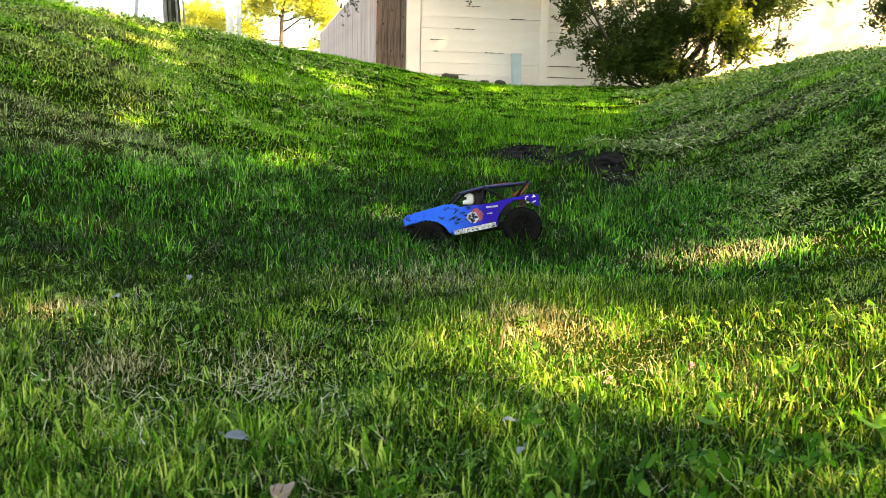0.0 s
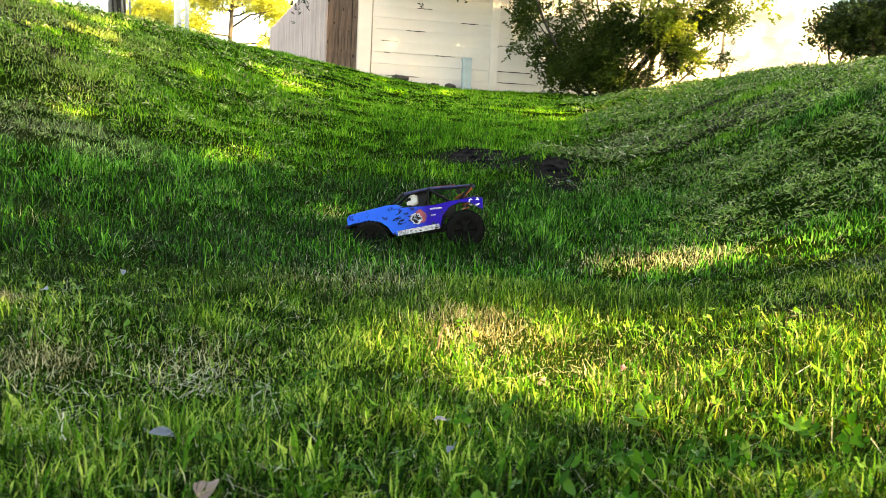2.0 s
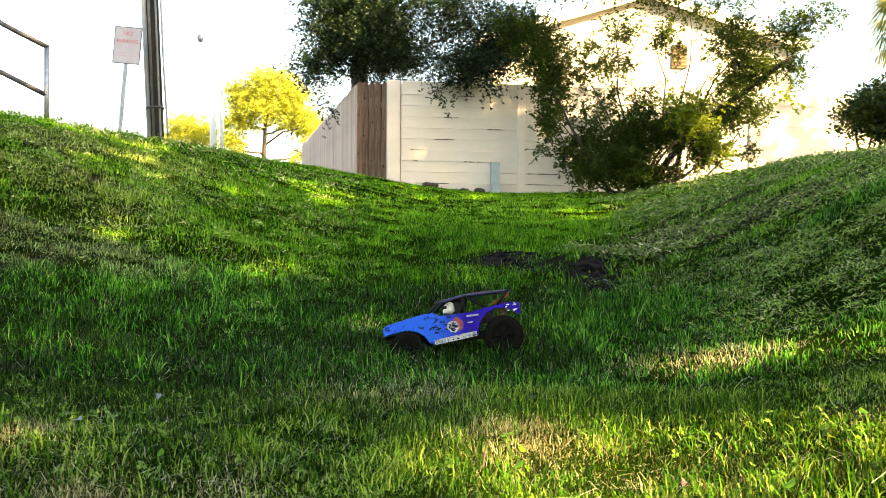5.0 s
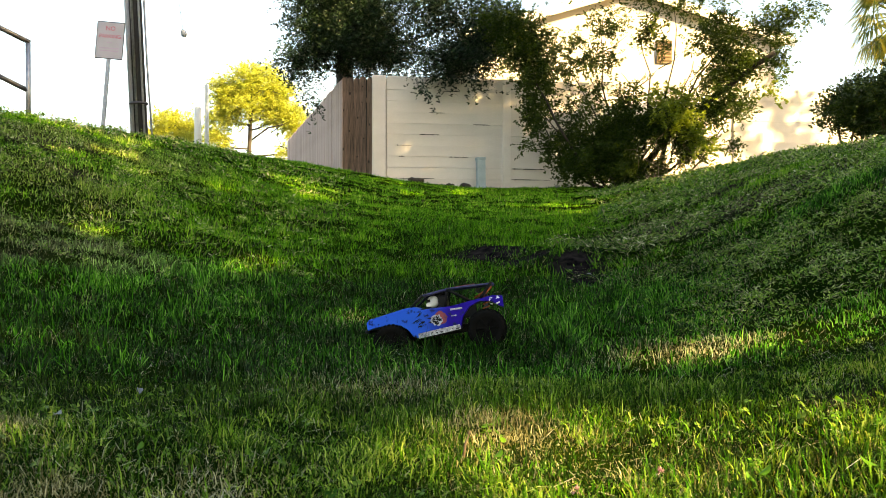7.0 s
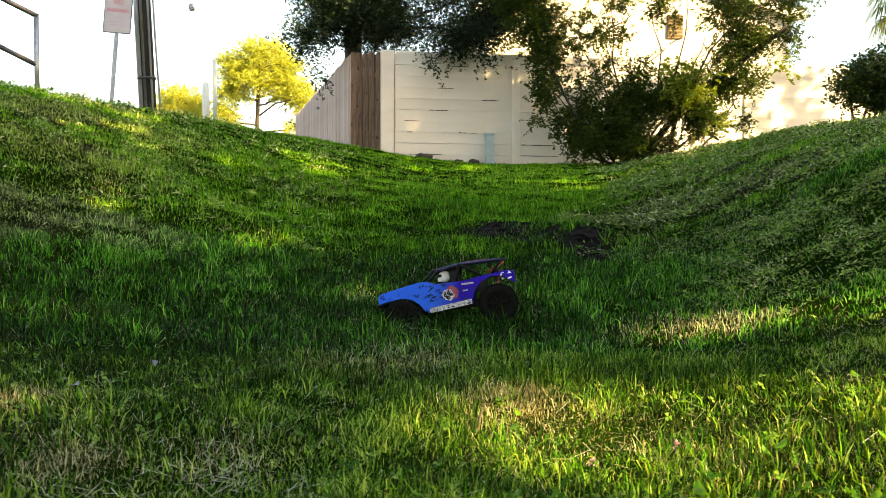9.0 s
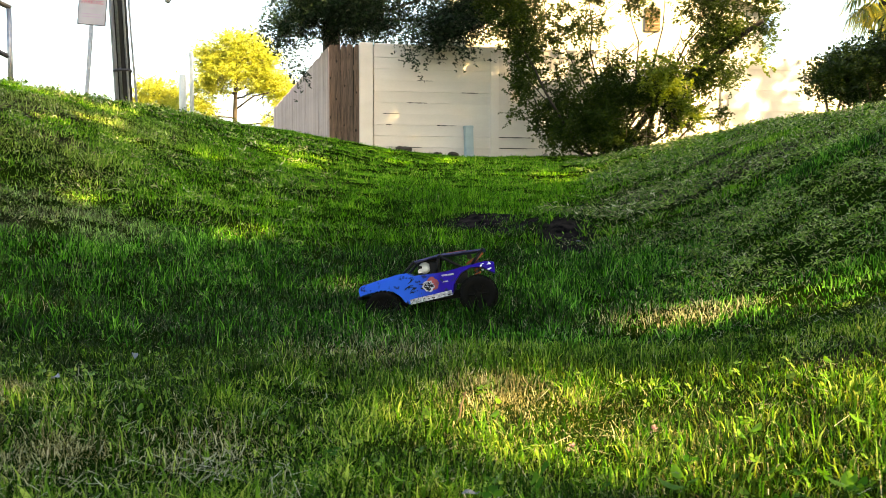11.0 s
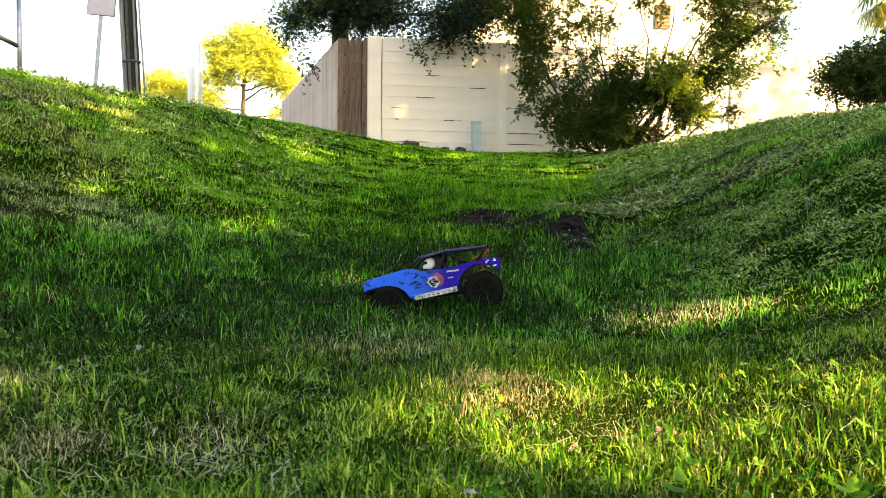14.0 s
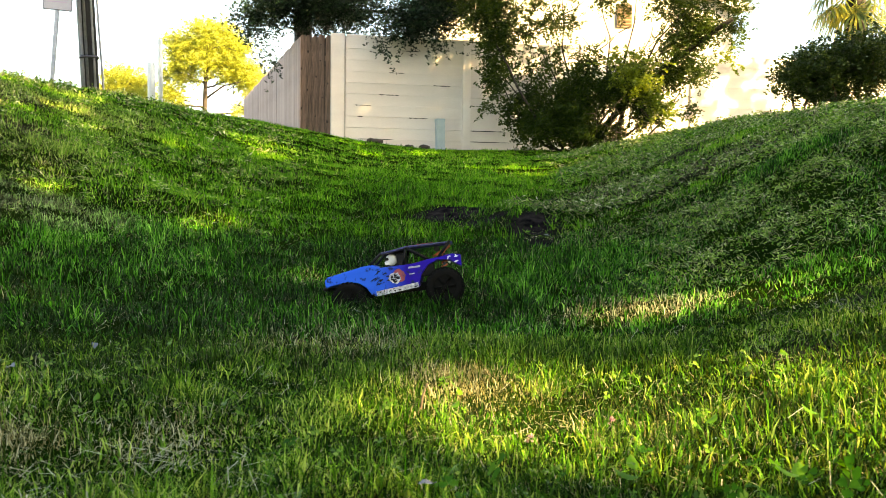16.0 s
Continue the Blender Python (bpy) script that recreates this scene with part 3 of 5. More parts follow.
# the shrub against the wall
def shrub():
    y = 15.0
    base = Vector((3.35, 15.05, gz(3.35, 15.05) - 0.04))
    t = thing("wall_shrub", Matrix.Translation(base), "tall many-stemmed shrub with glossy dark leaves against the wall", "shrub")
    rng = np.random.RandomState(11)
    ends = [(905, 90), (945, 190), (1000, 110), (1060, 30), (1130, 60), (1190, 10), (1225, 110), (1290, 70), (1340, 30), (1300, 180), (1250, 215), (1000, 240), (1150, 190)]
    inverse = Matrix.Translation(-base)
    for px, py in ends:
        foot = base + Vector(((px - 1110) / 240 * 0.55 + rng.uniform(-0.15, 0.15), rng.uniform(0.1, 0.5), 0))
        foot.z = gz(foot.x, foot.y) - 0.03
        tip = spot(px, py, y + rng.uniform(0.3, 0.8))
        bm = limb(foot, tip, rng.uniform(0.022, 0.036), 0.006, rng, 0.08, 7)
        for _ in range(4):
            f = rng.uniform(0.45, 0.95)
            p = foot.lerp(tip, f)
            limb(p, p + Vector((rng.uniform(-0.5, 0.5), rng.uniform(-0.4, 0.4), rng.uniform(0.1, 0.6))), 0.012, 0.004, rng, 0.1, 3, bm)
        bm.transform(inverse)
        part("stem", bm, M_BARK, t)
    bm = limb(spot(1258, 176, y + 0.05), spot(1368, 94, y - 0.45), 0.05, 0.042, rng, 0.03, 5)
    limb(base + Vector((0, 0.2, 0)), spot(1258, 176, y + 0.05), 0.06, 0.05, rng, 0.05, 5, bm)
    bm.transform(inverse)
    part("cut_branch", bm, M_BARK, t, "dark sawn-off branch")
    lobes = [lobe(q[0], q[1], 1.1 * q[2], 1.1 * q[3], y, 0.012 * min(q[2], 45), q[4]) for q in [
        # the arm beside the pale wall
        (922, 74, 45, 52, 1.5), (888, 39, 40, 35, 1.1), (943, 144, 37, 42, 1.3), (948, 209, 30, 34, 1.1), (928, 258, 18, 12, 0.5), (975, 262, 22, 30, 0.9),
        # thin sprays before the gable
        (1052, 109, 42, 24, 0.8), (1015, 72, 22, 20, 0.45), (1075, 44, 50, 20, 0.6), (1148, 58, 26, 32, 0.7), (1000, 128, 22, 20, 0.6), (1050, 152, 18, 20, 0.5), (1175, 84, 20, 14, 0.35),
        # the dense foot
        (1018, 289, 38, 32, 2.2), (1080, 270, 50, 42, 2.2), (1018, 236, 32, 24, 1.1), (1088, 222, 42, 28, 1.3), (1148, 222, 48, 40, 1.5), (1198, 205, 42, 40, 1.2), (1215, 258, 36, 34, 1.1), (1160, 297, 38, 20, 0.7), (1105, 305, 55, 22, 1.9),
        # the arm with the sawn branch
        (1268, 64, 42, 40, 1.1), (1308, 114, 40, 42, 1.2), (1268, 145, 34, 38, 1.0), (1298, 188, 40, 26, 1.0), (1258, 204, 28, 28, 1.1), (1362, 54, 40, 30, 0.8), (1372, 112, 22, 40, 0.6), (1400, 25, 50, 22, 0.6), (1295, 258, 14, 22, 0.5), (1232, 84, 18, 16, 0.35), (1020, 186, 55, 26, 0.4), (1110, 172, 40, 26, 0.6), (970, 96, 40, 40, 0.6),
        (1210, 10, 120, 25, 0.25), (1110, -50, 280, 45, 0.7)]]
    lobes = [(l[0] - base.x, l[1] - base.y, l[2] - base.z, *l[3:]) for l in lobes]
    crown("foliage", lobes, 115000, 0.064, 0.028, M_SHRUB, 12, t, 0.1, clump=0.115)
    rng = np.random.RandomState(15)
    for k in range(46):
        a = spot(rng.uniform(1120, 1230), rng.uniform(255, 320), y - rng.uniform(0.35, 0.65))
        bm = limb(a, a + Vector((rng.uniform(-0.25, 0.25), rng.uniform(-0.1, 0.1), rng.uniform(-0.2, 0.35))), 0.007, 0.003, rng, 0.2, 3)
        bm.transform(inverse)
        part("dead_twig", bm, M_STEM, t, "bare brown twig")
    # lobes on the sunny side, painted brighter than the rest of the shrub
    lit_lobes = [lobe(1195, 195, 50, 44, y - 0.55, 0.3, 1.5), lobe(1230, 245, 36, 36, y - 0.5, 0.3, 1.3), lobe(1262, 262, 20, 28, y - 0.45, 0.2, 0.8), lobe(1365, 165, 20, 22, y - 0.2, 0.2, 0.8), lobe(1160, 170, 30, 22, y - 0.6, 0.2, 0.6), lobe(1145, 45, 30, 20, y - 0.4, 0.2, 0.3)]
    lit_lobes = [(l[0] - base.x, l[1] - base.y, l[2] - base.z, *l[3:]) for l in lit_lobes]
    crown("sunlit_foliage", lit_lobes, 4200, 0.065, 0.036, M_LITLEAF, 13, t, 0.1, clump=0.10, label="shrub leaves coloured yellow-green as if sunlit")
    return t


shrub()


def oak():
    y = 16.9
    base = Vector((-2.2, 18.3, gz(-2.2, 18.3) - 0.05))
    t = thing("oak_tree", Matrix.Translation(base), "dark evergreen oak with hanging branches behind the gate panel", "tree")
    rng = np.random.RandomState(21)
    fork = spot(612, 40, 18.0)
    bm = limb(base, fork, 0.24, 0.17, rng, 0.03, 6)
    bm.transform(Matrix.Translation(-base))
    part("trunk", bm, M_BARK, t)
    for px, py, yy in [(520, 110, 16.6), (560, 20, 17), (680, -60, 17), (800, 40, 17.2), (860, 60, 16), (620, -150, 18), (840, -60, 17), (470, -40, 17)]:
        bm = limb(fork - Vector((0, 0, rng.uniform(0, 0.5))), spot(px, py, yy), rng.uniform(0.05, 0.09), 0.012, rng, 0.1, 6)
        bm.transform(Matrix.Translation(-base))
        part("limb", bm, M_BARK, t)
    lobes = [lobe(525, 115, 36, 38, y - 0.6, 0.6, 1.0), lobe(548, 175, 14, 22, y - 1.4, 0.3, 0.5), lobe(560, 60, 60, 60, y, 1.0, 1.3), lobe(640, 70, 85, 62, y, 1.2, 2.2), lobe(715, 105, 65, 32, y - 0.7, 0.7, 0.45),
             lobe(800, 110, 60, 28, y - 1.1, 0.6, 1.8), lobe(790, 50, 90, 45, y, 1.0, 0.5), lobe(865, 50, 45, 60, y - 0.7, 0.8, 1.0), lobe(845, 95, 40, 40, y - 0.5, 0.5, 1.2), lobe(600, 0, 110, 45, y, 1.2, 1.2), lobe(745, 150, 10, 22, y - 1.5, 0.15, 0.7), lobe(842, 150, 20, 12, y - 1.4, 0.2, 0.6),
             lobe(760, 5, 120, 35, y, 1.2, 0.8), lobe(680, -75, 240, 60, y + 0.5, 1.6, 1.0), lobe(640, -170, 190, 70, y + 1, 1.6, 0.8)]
    lobes = [(l[0] - base.x, l[1] - base.y, l[2] - base.z, *l[3:]) for l in lobes]
    crown("foliage", lobes, 118000, 0.084, 0.031, M_OAK, 22, t, 0.42, clump=0.21)
    return t


oak()


def pine(px_lobes, y, name, label, seed, trunk_px, trunk_top, leaves):
    p = spot(trunk_px, 270, y)
    base = Vector((p.x, y, gz(p.x, y) - 0.05))
    t = thing(name, Matrix.Translation(base), label, "tree")
    rng = np.random.RandomState(seed)
    top = spot(trunk_px + 6, trunk_top, y)
    bm = limb(base, top, 0.14, 0.07, rng, 0.02, 6)
    bm.transform(Matrix.Translation(-base))
    part("trunk", bm, M_BARK, t)
    for a, b, rx, rz, s in px_lobes:
        q = spot(a, b, y)
        rise = (q.z - 0.35 * abs(q.x - base.x) - base.z) / (top.z - base.z)
        start = base.lerp(top, min(max(rise, 0.3), 1.0))
        bm = limb(start, q, 0.05, 0.015, rng, 0.14, 5)
        for _ in range(3):
            limb(start.lerp(q, rng.uniform(0.3, 0.7)), q + Vector(rng.normal(size=3)) * 0.5, 0.022, 0.008, rng, 0.12, 3, bm)
        bm.transform(Matrix.Translation(-base))
        part("limb", bm, M_BARK, t)
    lobes = [lobe(a, b, rx, rz, y, rx * y / 1473 * 0.9, s) for a, b, rx, rz, s in px_lobes]
    lobes = [(l[0] - base.x, l[1] - base.y, l[2] - base.z, *l[3:]) for l in lobes]
    crown("foliage", lobes, leaves, 0.13, 0.05, M_PINE, seed + 1, t, 0.0, clump=0.24)
    return t


pine([(440, 152, 60, 26, 1.2), (490, 160, 34, 30, 1.2), (400, 166, 36, 28, 1.2), (390, 205, 28, 26, 1), (440, 190, 60, 22, 1.3), (500, 195, 36, 26, 1.2), (522, 220, 32, 24, 1.2), (530, 246, 30, 20, 1), (385, 245, 26, 24, 1), (390, 268, 30, 12, 0.8), (450, 128, 44, 14, 1),
      (410, 216, 24, 11, 0.7), (482, 216, 32, 12, 0.8), (505, 272, 30, 11, 0.8)], 40.0,
     "pine_tree", "sunlit yellow-green pine with a rounded open crown across the road", 31, 440, 150, 52000)
pine([(300, 216, 34, 22, 1), (276, 236, 28, 24, 1), (332, 228, 26, 30, 1), (302, 252, 52, 22, 1), (262, 256, 20, 18, 0.9)], 44.0,
     "roadside_tree", "low sunlit yellow-green tree across the road", 41, 312, 235, 20000)


def palm():
    y = 22.0
    p = spot(1592, 300, y)
    base = Vector((p.x, y, gz(p.x, y) - 0.05))
    t = thing("palm_tree", Matrix.Translation(base), "fan palm with drooping grey-green fronds behind the wall", "palm")
    rng = np.random.RandomState(51)
    top = spot(1592, 40, y) - base
    n = 14
    bm = tube([Vector((0, 0, 0)).lerp(top, i / n) for i in range(n + 1)], [0.24 + 0.02 * (i % 2) for i in range(n + 1)], 12)
    part("trunk", bm, M_BARK, t)
    for k in range(34):
        az, lift = rng.uniform(0, 2 * math.pi), rng.uniform(-1.1, 1.1)
        d = Vector((math.cos(az) * math.cos(lift), math.sin(az) * math.cos(lift), math.sin(lift)))
        hub = top + d * rng.uniform(0.7, 1.0) + Vector((0, 0, 0.1))
        bm = tube([top, top.lerp(hub, 0.5) + Vector((0, 0, 0.08)), hub], [0.02, 0.016, 0.012], 5)
        side = d.cross(Vector((0, 0, 1))).normalized()
        up = side.cross(d)
        for j in range(17):
            a = (j / 16 - 0.5) * 3.6
            way = d * math.cos(a) + side * math.sin(a)
            length = rng.uniform(0.65, 0.85)
            mid = hub + way * length * 0.55 + up * 0.05
            end = hub + way * length - Vector((0, 0, 0.22 + 0.2 * rng.rand()))
            w = way.cross(up).normalized() * 0.028
            v = [bm.verts.new(q) for q in (hub, mid + w, end, mid - w)]
            bm.faces.new(v)
        part("frond", bm, M_PALM, t)
    return t


palm()


def hedge():
    base = Vector((5.9, 11.1, gz(5.9, 11.1) - 0.05))
    t = thing("hedge", Matrix.Translation(base), "rounded glossy dark green hedge on the bank top", "hedge")
    rng = np.random.RandomState(61)
    for k in range(12):
        x = rng.uniform(-0.8, 1.3)
        z = gz(base.x + x, base.y) - base.z
        bm = limb((x, rng.uniform(-0.2, 0.2), z - 0.03), (x + rng.uniform(-0.3, 0.3), rng.uniform(-0.3, 0.3), 1.0), 0.022, 0.008, rng, 0.08, 4)
        part("stem", bm, M_STEM, t)
    lobes = [lobe(1480, 195, 32, 40, 11.1, 0.4, 0.8), lobe(1530, 180, 45, 48, 11.1, 0.5, 1.1), lobe(1600, 165, 60, 55, 11.1, 0.5, 1), lobe(1680, 170, 60, 55, 11.1, 0.5, 0.8), lobe(1560, 225, 90, 28, 11.1, 0.4, 0.5)]
    lobes = [(l[0] - base.x, l[1] - base.y, l[2] - base.z, *l[3:]) for l in lobes]
    crown("foliage", lobes, 30000, 0.052, 0.028, M_HEDGE, 62, t, 0.0, clump=0.10)
    return t


hedge()

# unseen trees added beside and behind the lawn to shade it; sunlight falls through gaps cut in their crowns
# gaps as they fall on the lawn: x, y, half length, half depth
GAPS = [(0.02, 1.62, 0.19, 0.24), (0.24, 1.63, 0.30, 0.34), (0.49, 1.54, 0.30, 0.34), (0.68, 1.37, 0.22, 0.30), (0.15, 1.35, 0.26, 0.21), (0.3, 1.31, 0.25, 0.2), (0.6, 1.09, 0.23, 0.24),
        (0.55, 0.86, 0.21, 0.2), (0.28, 1.45, 0.36, 0.34), (0.52, 1.37, 0.38, 0.31), (0.72, 1.12, 0.3, 0.3), (0.9, 1.0, 0.3, 0.35), (0.7, 0.9, 0.3, 0.3), (0.95, 1.3, 0.25, 0.36), (1.0, 1.6, 0.2, 0.2),
        (0.74, 2.55, 0.28, 0.22), (0.96, 2.46, 0.25, 0.26), (1.12, 2.3, 0.26, 0.22), (1.24, 2.52, 0.2, 0.2), (0.67, 2.8, 0.13, 0.10), (1.08, 1.97, 0.14, 0.2), (1.08, 2.96, 0.14, 0.11), (1.38, 2.7, 0.12, 0.1), (1.65, 3.3, 0.24, 0.2), (1.2, 3.5, 0.1, 0.1),
        (-1.08, 4.68, 0.18, 0.36), (-0.43, 3.69, 0.16, 0.16), (-1.99, 4.77, 0.13, 0.2), (-0.9, 1.58, 0.12, 0.13),
        (-3.92, 8.37, 0.42, 0.5), (-2.92, 7.46, 0.27, 0.31), (-2.21, 5.11, 0.19, 0.15), (-2.57, 6.92, 0.19, 0.23), (-1.35, 8.96, 0.30, 0.9), (-1.77, 9.45, 0.25, 0.5), (-0.45, 11.67, 0.2, 0.6),
        (0.23, 13.23, 0.36, 0.7), (-0.6, 8.53, 0.14, 0.4), (1.14, 9.79, 0.42, 0.6), (1.42, 8.74, 0.41, 0.7), (1.95, 9.47, 0.33, 0.6), (2.69, 9.77, 0.36, 0.6), 
        (1.61, 6.58, 0.16, 0.22), (2.21, 7.02, 0.14, 0.22), (1.4, 6.34, 0.12, 0.2), (-0.9, 13.6, 0.4, 0.5), (3.6, 16.6, 1.0, 0.7)]
# smaller gaps that fleck both banks
flecks = np.random.RandomState(77)
for k in range(30):
    if k % 3 == 0:
        continue
    y = flecks.uniform(3.2, 11.5) if k % 2 else flecks.uniform(6.5, 12.5)
    x = 0.13 * y + flecks.uniform(0.7, 3.0) if k % 2 else -flecks.uniform(0.25, 0.52) * y
    r = flecks.uniform(0.10, 0.2)
    GAPS.append((x, y, r * 1.2, r))
# small holes through which flecks of sun reach the wall
for px, py in [(706, 177), (818, 177), (861, 240), (706, 280), (745, 302), (898, 285), (936, 292), (920, 215)]:
    p = spot(px, py, 16.05)
    k = (p.z - 1.6) / SUN.z
    GAPS.append((p.x - SUN.x * k, p.y - SUN.y * k, 0.10, 0.10))
# larger ones through which it reaches the shrub and the tree beside it
for px, py, y, r in [(1215, 205, 14.5, 0.34), (1235, 265, 14.5, 0.3), (1300, 120, 14.6, 0.3), (1150, 270, 14.4, 0.22)]:
    p = spot(px, py, y)
    k = (p.z - 1.5) / SUN.z
    GAPS.append((p.x - SUN.x * k, p.y - SUN.y * k, r, r))


def shade_kept(base):
    def keep(c):
        w = c + np.array(base)
        z = np.full(len(w), 0.3)
        for _ in range(24):
            k = (w[:, 2] - z) / SUN.z
            x, y = w[:, 0] - SUN.x * k, w[:, 1] - SUN.y * k
            z = ground(x, np.clip(y, -20, 60))
        ok = np.ones(len(w), bool)
        veil = np.random.RandomState(18).rand(len(w))
        stray = np.random.RandomState(8).rand(len(w)) < np.where(y < 1.9, 0.0, 0.004)
        for a, b, ra, rb in GAPS:
            ra, rb = (ra, rb) if b < 1.7 and a > -0.5 else (ra + 0.04, rb + 0.04)
            # far gaps are veiled by single leaves
            ok &= (((x - a) / ra) ** 2 + ((y - b) / rb) ** 2 > 1) | (veil < (0.03 if b > 4 or a < -0.5 else 0.012 if b > 1.9 else 0.0))
        return ok | stray
    return keep


def shade_tree(x, y, height, lobes, count, seed):
    base = Vector((x, y, gz(x, y) - 0.05))
    t = thing("shade_tree", Matrix.Translation(base), "unseen tall broadleaf tree added beside the lawn to shade the grass", "tree", "trees shading the lawn")
    rng = np.random.RandomState(seed)
    bm = limb((0, 0, 0), (0.2, 0.1, height * 0.36), 0.3, 0.2, rng, 0.03, 6)
    part("trunk", bm, M_BARK, t)
    for l in lobes:
        bm = limb((0.15, 0.1, height * rng.uniform(0.28, 0.36)), l[:3], 0.07, 0.02, rng, 0.08, 5)
        part("limb", bm, M_BARK, t)
    crown("foliage", lobes, count, 0.29, 0.19, M_OAK, seed + 1, t, 0.1, shade_kept(base), clump=0.42)
    return t


for n, (x, y, wide) in enumerate([(5.0, -9.5, 1.0), (10.8, -8.3, 1.15), (12.5, -0.5, 1.0), (12.0, 6.0, 0.85), (9.5, 2.0, 0.9), (8.0, -1.2, 0.7)]):
    big = [(0.3, 0.2, 10.4, 3.0, 3.0, 1.9, 1.0), (-1.5, 1.2, 9.6, 2.2, 2.2, 1.6, 0.9), (1.6, -1.2, 9.6, 2.2, 2.2, 1.6, 0.9), (0, 0, 7.6, 3.4, 3.4, 2.6, 1.0), (2.4, 0.5, 7.0, 2.4, 2.4, 2.0, 1.0), (-2.2, -0.6, 7.2, 2.4, 2.4, 2.0, 1.0), (0.4, 2.6, 6.9, 2.4, 2.4, 2.0, 1.0), (-0.3, -2.6, 7.0, 2.4, 2.4, 2.0, 1.0), (0, 0.4, 5.2, 2.8, 2.8, 1.4, 0.9)]
    big = [(a * wide, b * wide, c, d * wide, e * wide, f, g) for a, b, c, d, e, f, g in big]
    shade_tree(x, y, 11.0, big, 24000, 90 + 3 * n)
# a thin unseen crown added to dapple the far end of the wall and the gable
shade_tree(16.0, 10.6, 10.0, [(0, 0, 8.2, 3.2, 3.2, 1.8, 1.0), (-2.2, 1.0, 7.0, 2.4, 2.4, 1.6, 1.0), (2.2, -1.0, 7.2, 2.4, 2.4, 1.6, 1.0), (0, 1.5, 6.0, 2.4, 2.4, 1.4, 1.0), (-1.0, -2.0, 6.6, 2.4, 2.4, 1.5, 1.0)], 950, 140)


# ======== things on the left bank ========
def road_sign():
    x, y = -4.73, 11.5
    t = thing("road_sign", pose(x, y, gz(x, y) - 0.03, 0, 5.0, 0), "small leaning white parking sign with red lettering on a steel post", "sign")
    part("post", box((0.05, 0.028, 1.40), (0, 0.02, 0.67), 0.006), M_STEEL, t)
    plate = part("plate", box((0.36, 0.006, 0.49), (0.005, 0, 1.34), 0.002), M_SIGN, t)
    part("rim", box((0.384, 0.004, 0.514), (0.005, 0.004, 1.34), 0.001), M_DARKMETAL, plate)
    for text, z, size in (("NO", 1.475, 0.085), ("PARKING", 1.37, 0.072)):
        c = bpy.data.curves.new("lettering", "FONT")
        c.body, c.size, c.align_x, c.extrude = text, size, "CENTER", 0.001
        o = bpy.data.objects.new("lettering", c)
        me = bpy.data.meshes.new_from_object(o)
        bpy.data.objects.remove(o)
        me.materials.append(M_SIGNRED)
        ob = new("lettering", me)
        ob.parent = plate
        ob.matrix_local = pose(0.005, -0.005, z, 90, 0, 0)
    for z, w in ((1.31, 0.07), (1.23, 0.27), (1.195, 0.25)):
        part("faded_line", box((w, 0.002, 0.018), (0.005, -0.004, z)), M_SIGNBAR, plate)
    return t


road_sign()


def utility_pole():
    x, y = -4.36, 12.0
    t = thing("utility_pole", pose(x, y, gz(x, y) - 0.1, 0, -2.6, 0), "dark wooden utility pole with grey conduits strapped to it", "pole")
    part("pole", tube([(0, 0, 0), (0, 0, 3), (0, 0, 7.5)], [0.10, 0.096, 0.09], 16), M_POLE, t)
    part("conduit", tube([(-0.085, -0.07, 0), (-0.085, -0.07, 1.9), (-0.085, -0.07, 7.4)], 0.036, 10), M_PLASTICGREY, t, "wide grey plastic conduit")
    part("conduit", tube([(0.0, -0.125, 0), (0.0, -0.125, 7.4)], 0.02, 10), M_STEEL, t, "steel conduit")
    part("conduit", tube([(0.085, -0.085, 0), (0.085, -0.085, 7.4)], 0.016, 10), M_PLASTICGREY, t, "narrow grey conduit")
    part("strap", tube([(0, -0.03, 0.60), (0, -0.03, 0.63)], 0.132, 18), M_DARKMETAL, t, "black steel strap")
    part("ground_wire", tube([(0.165, 0, 0), (0.14, 0, 1.2), (0.125, 0, 7.4)], 0.014, 6), M_PLASTICGREY, t)
    return t


utility_pole()


def handrail():
    y = 10.3
    p = spot(49, 207, y)
    t = thing("handrail", Matrix.Translation((p.x, y, gz(p.x, y) - 0.1)), "grey galvanised pipe handrail on the bank top", "railing")
    top = spot(50, 76, y).z - t.location.z
    mid = spot(50, 161, y).z - t.location.z
    far = Vector((-3.2, -0.9, 0))
    part("post", tube([(0, 0, 0), (0, 0, top)], 0.03, 12), M_STEEL, t)
    part("post", tube([far * 0.75 + Vector((0, 0, -0.3)), far * 0.75 + Vector((0, 0, top))], 0.03, 12), M_STEEL, t)
    part("top_rail", tube([(0.02, 0, top), far * 0.1 + Vector((0, 0, top + 0.17)), far + Vector((0, 0, top + 1.7))], 0.03, 12), M_DARKMETAL, t)
    part("mid_rail", tube([(0, 0, mid), far * 0.1 + Vector((0, 0, mid + 0.165)), far + Vector((0, 0, mid + 1.65))], 0.03, 12), M_DARKMETAL, t)
    return t


handrail()


def roadside_post(px, py_top, w, label):
    y = 20.0
    p = spot(px, 262, y)
    z0 = gz(p.x, y) - 0.05
    t = thing("roadside_post", Matrix.Translation((p.x, y, z0)), label, "post", "white posts by the road")
    h = spot(px, py_top, y).z - z0
    part("shaft", tube([(0, 0, 0), (0, 0, h - 0.03), (0, 0, h)], [w / 2, w / 2, w / 2 * 0.75], 14), M_WHITEPOST, t)
    part("collar", tube([(0, 0, 0), (0, 0, 0.12)], w * 0.62, 14), M_WHITEPOST, t)
    return t


roadside_post(349, 190, 0.17, "white painted roadside post, shorter and thicker")
roadside_post(364.5, 150, 0.10, "slender white painted roadside post, taller")


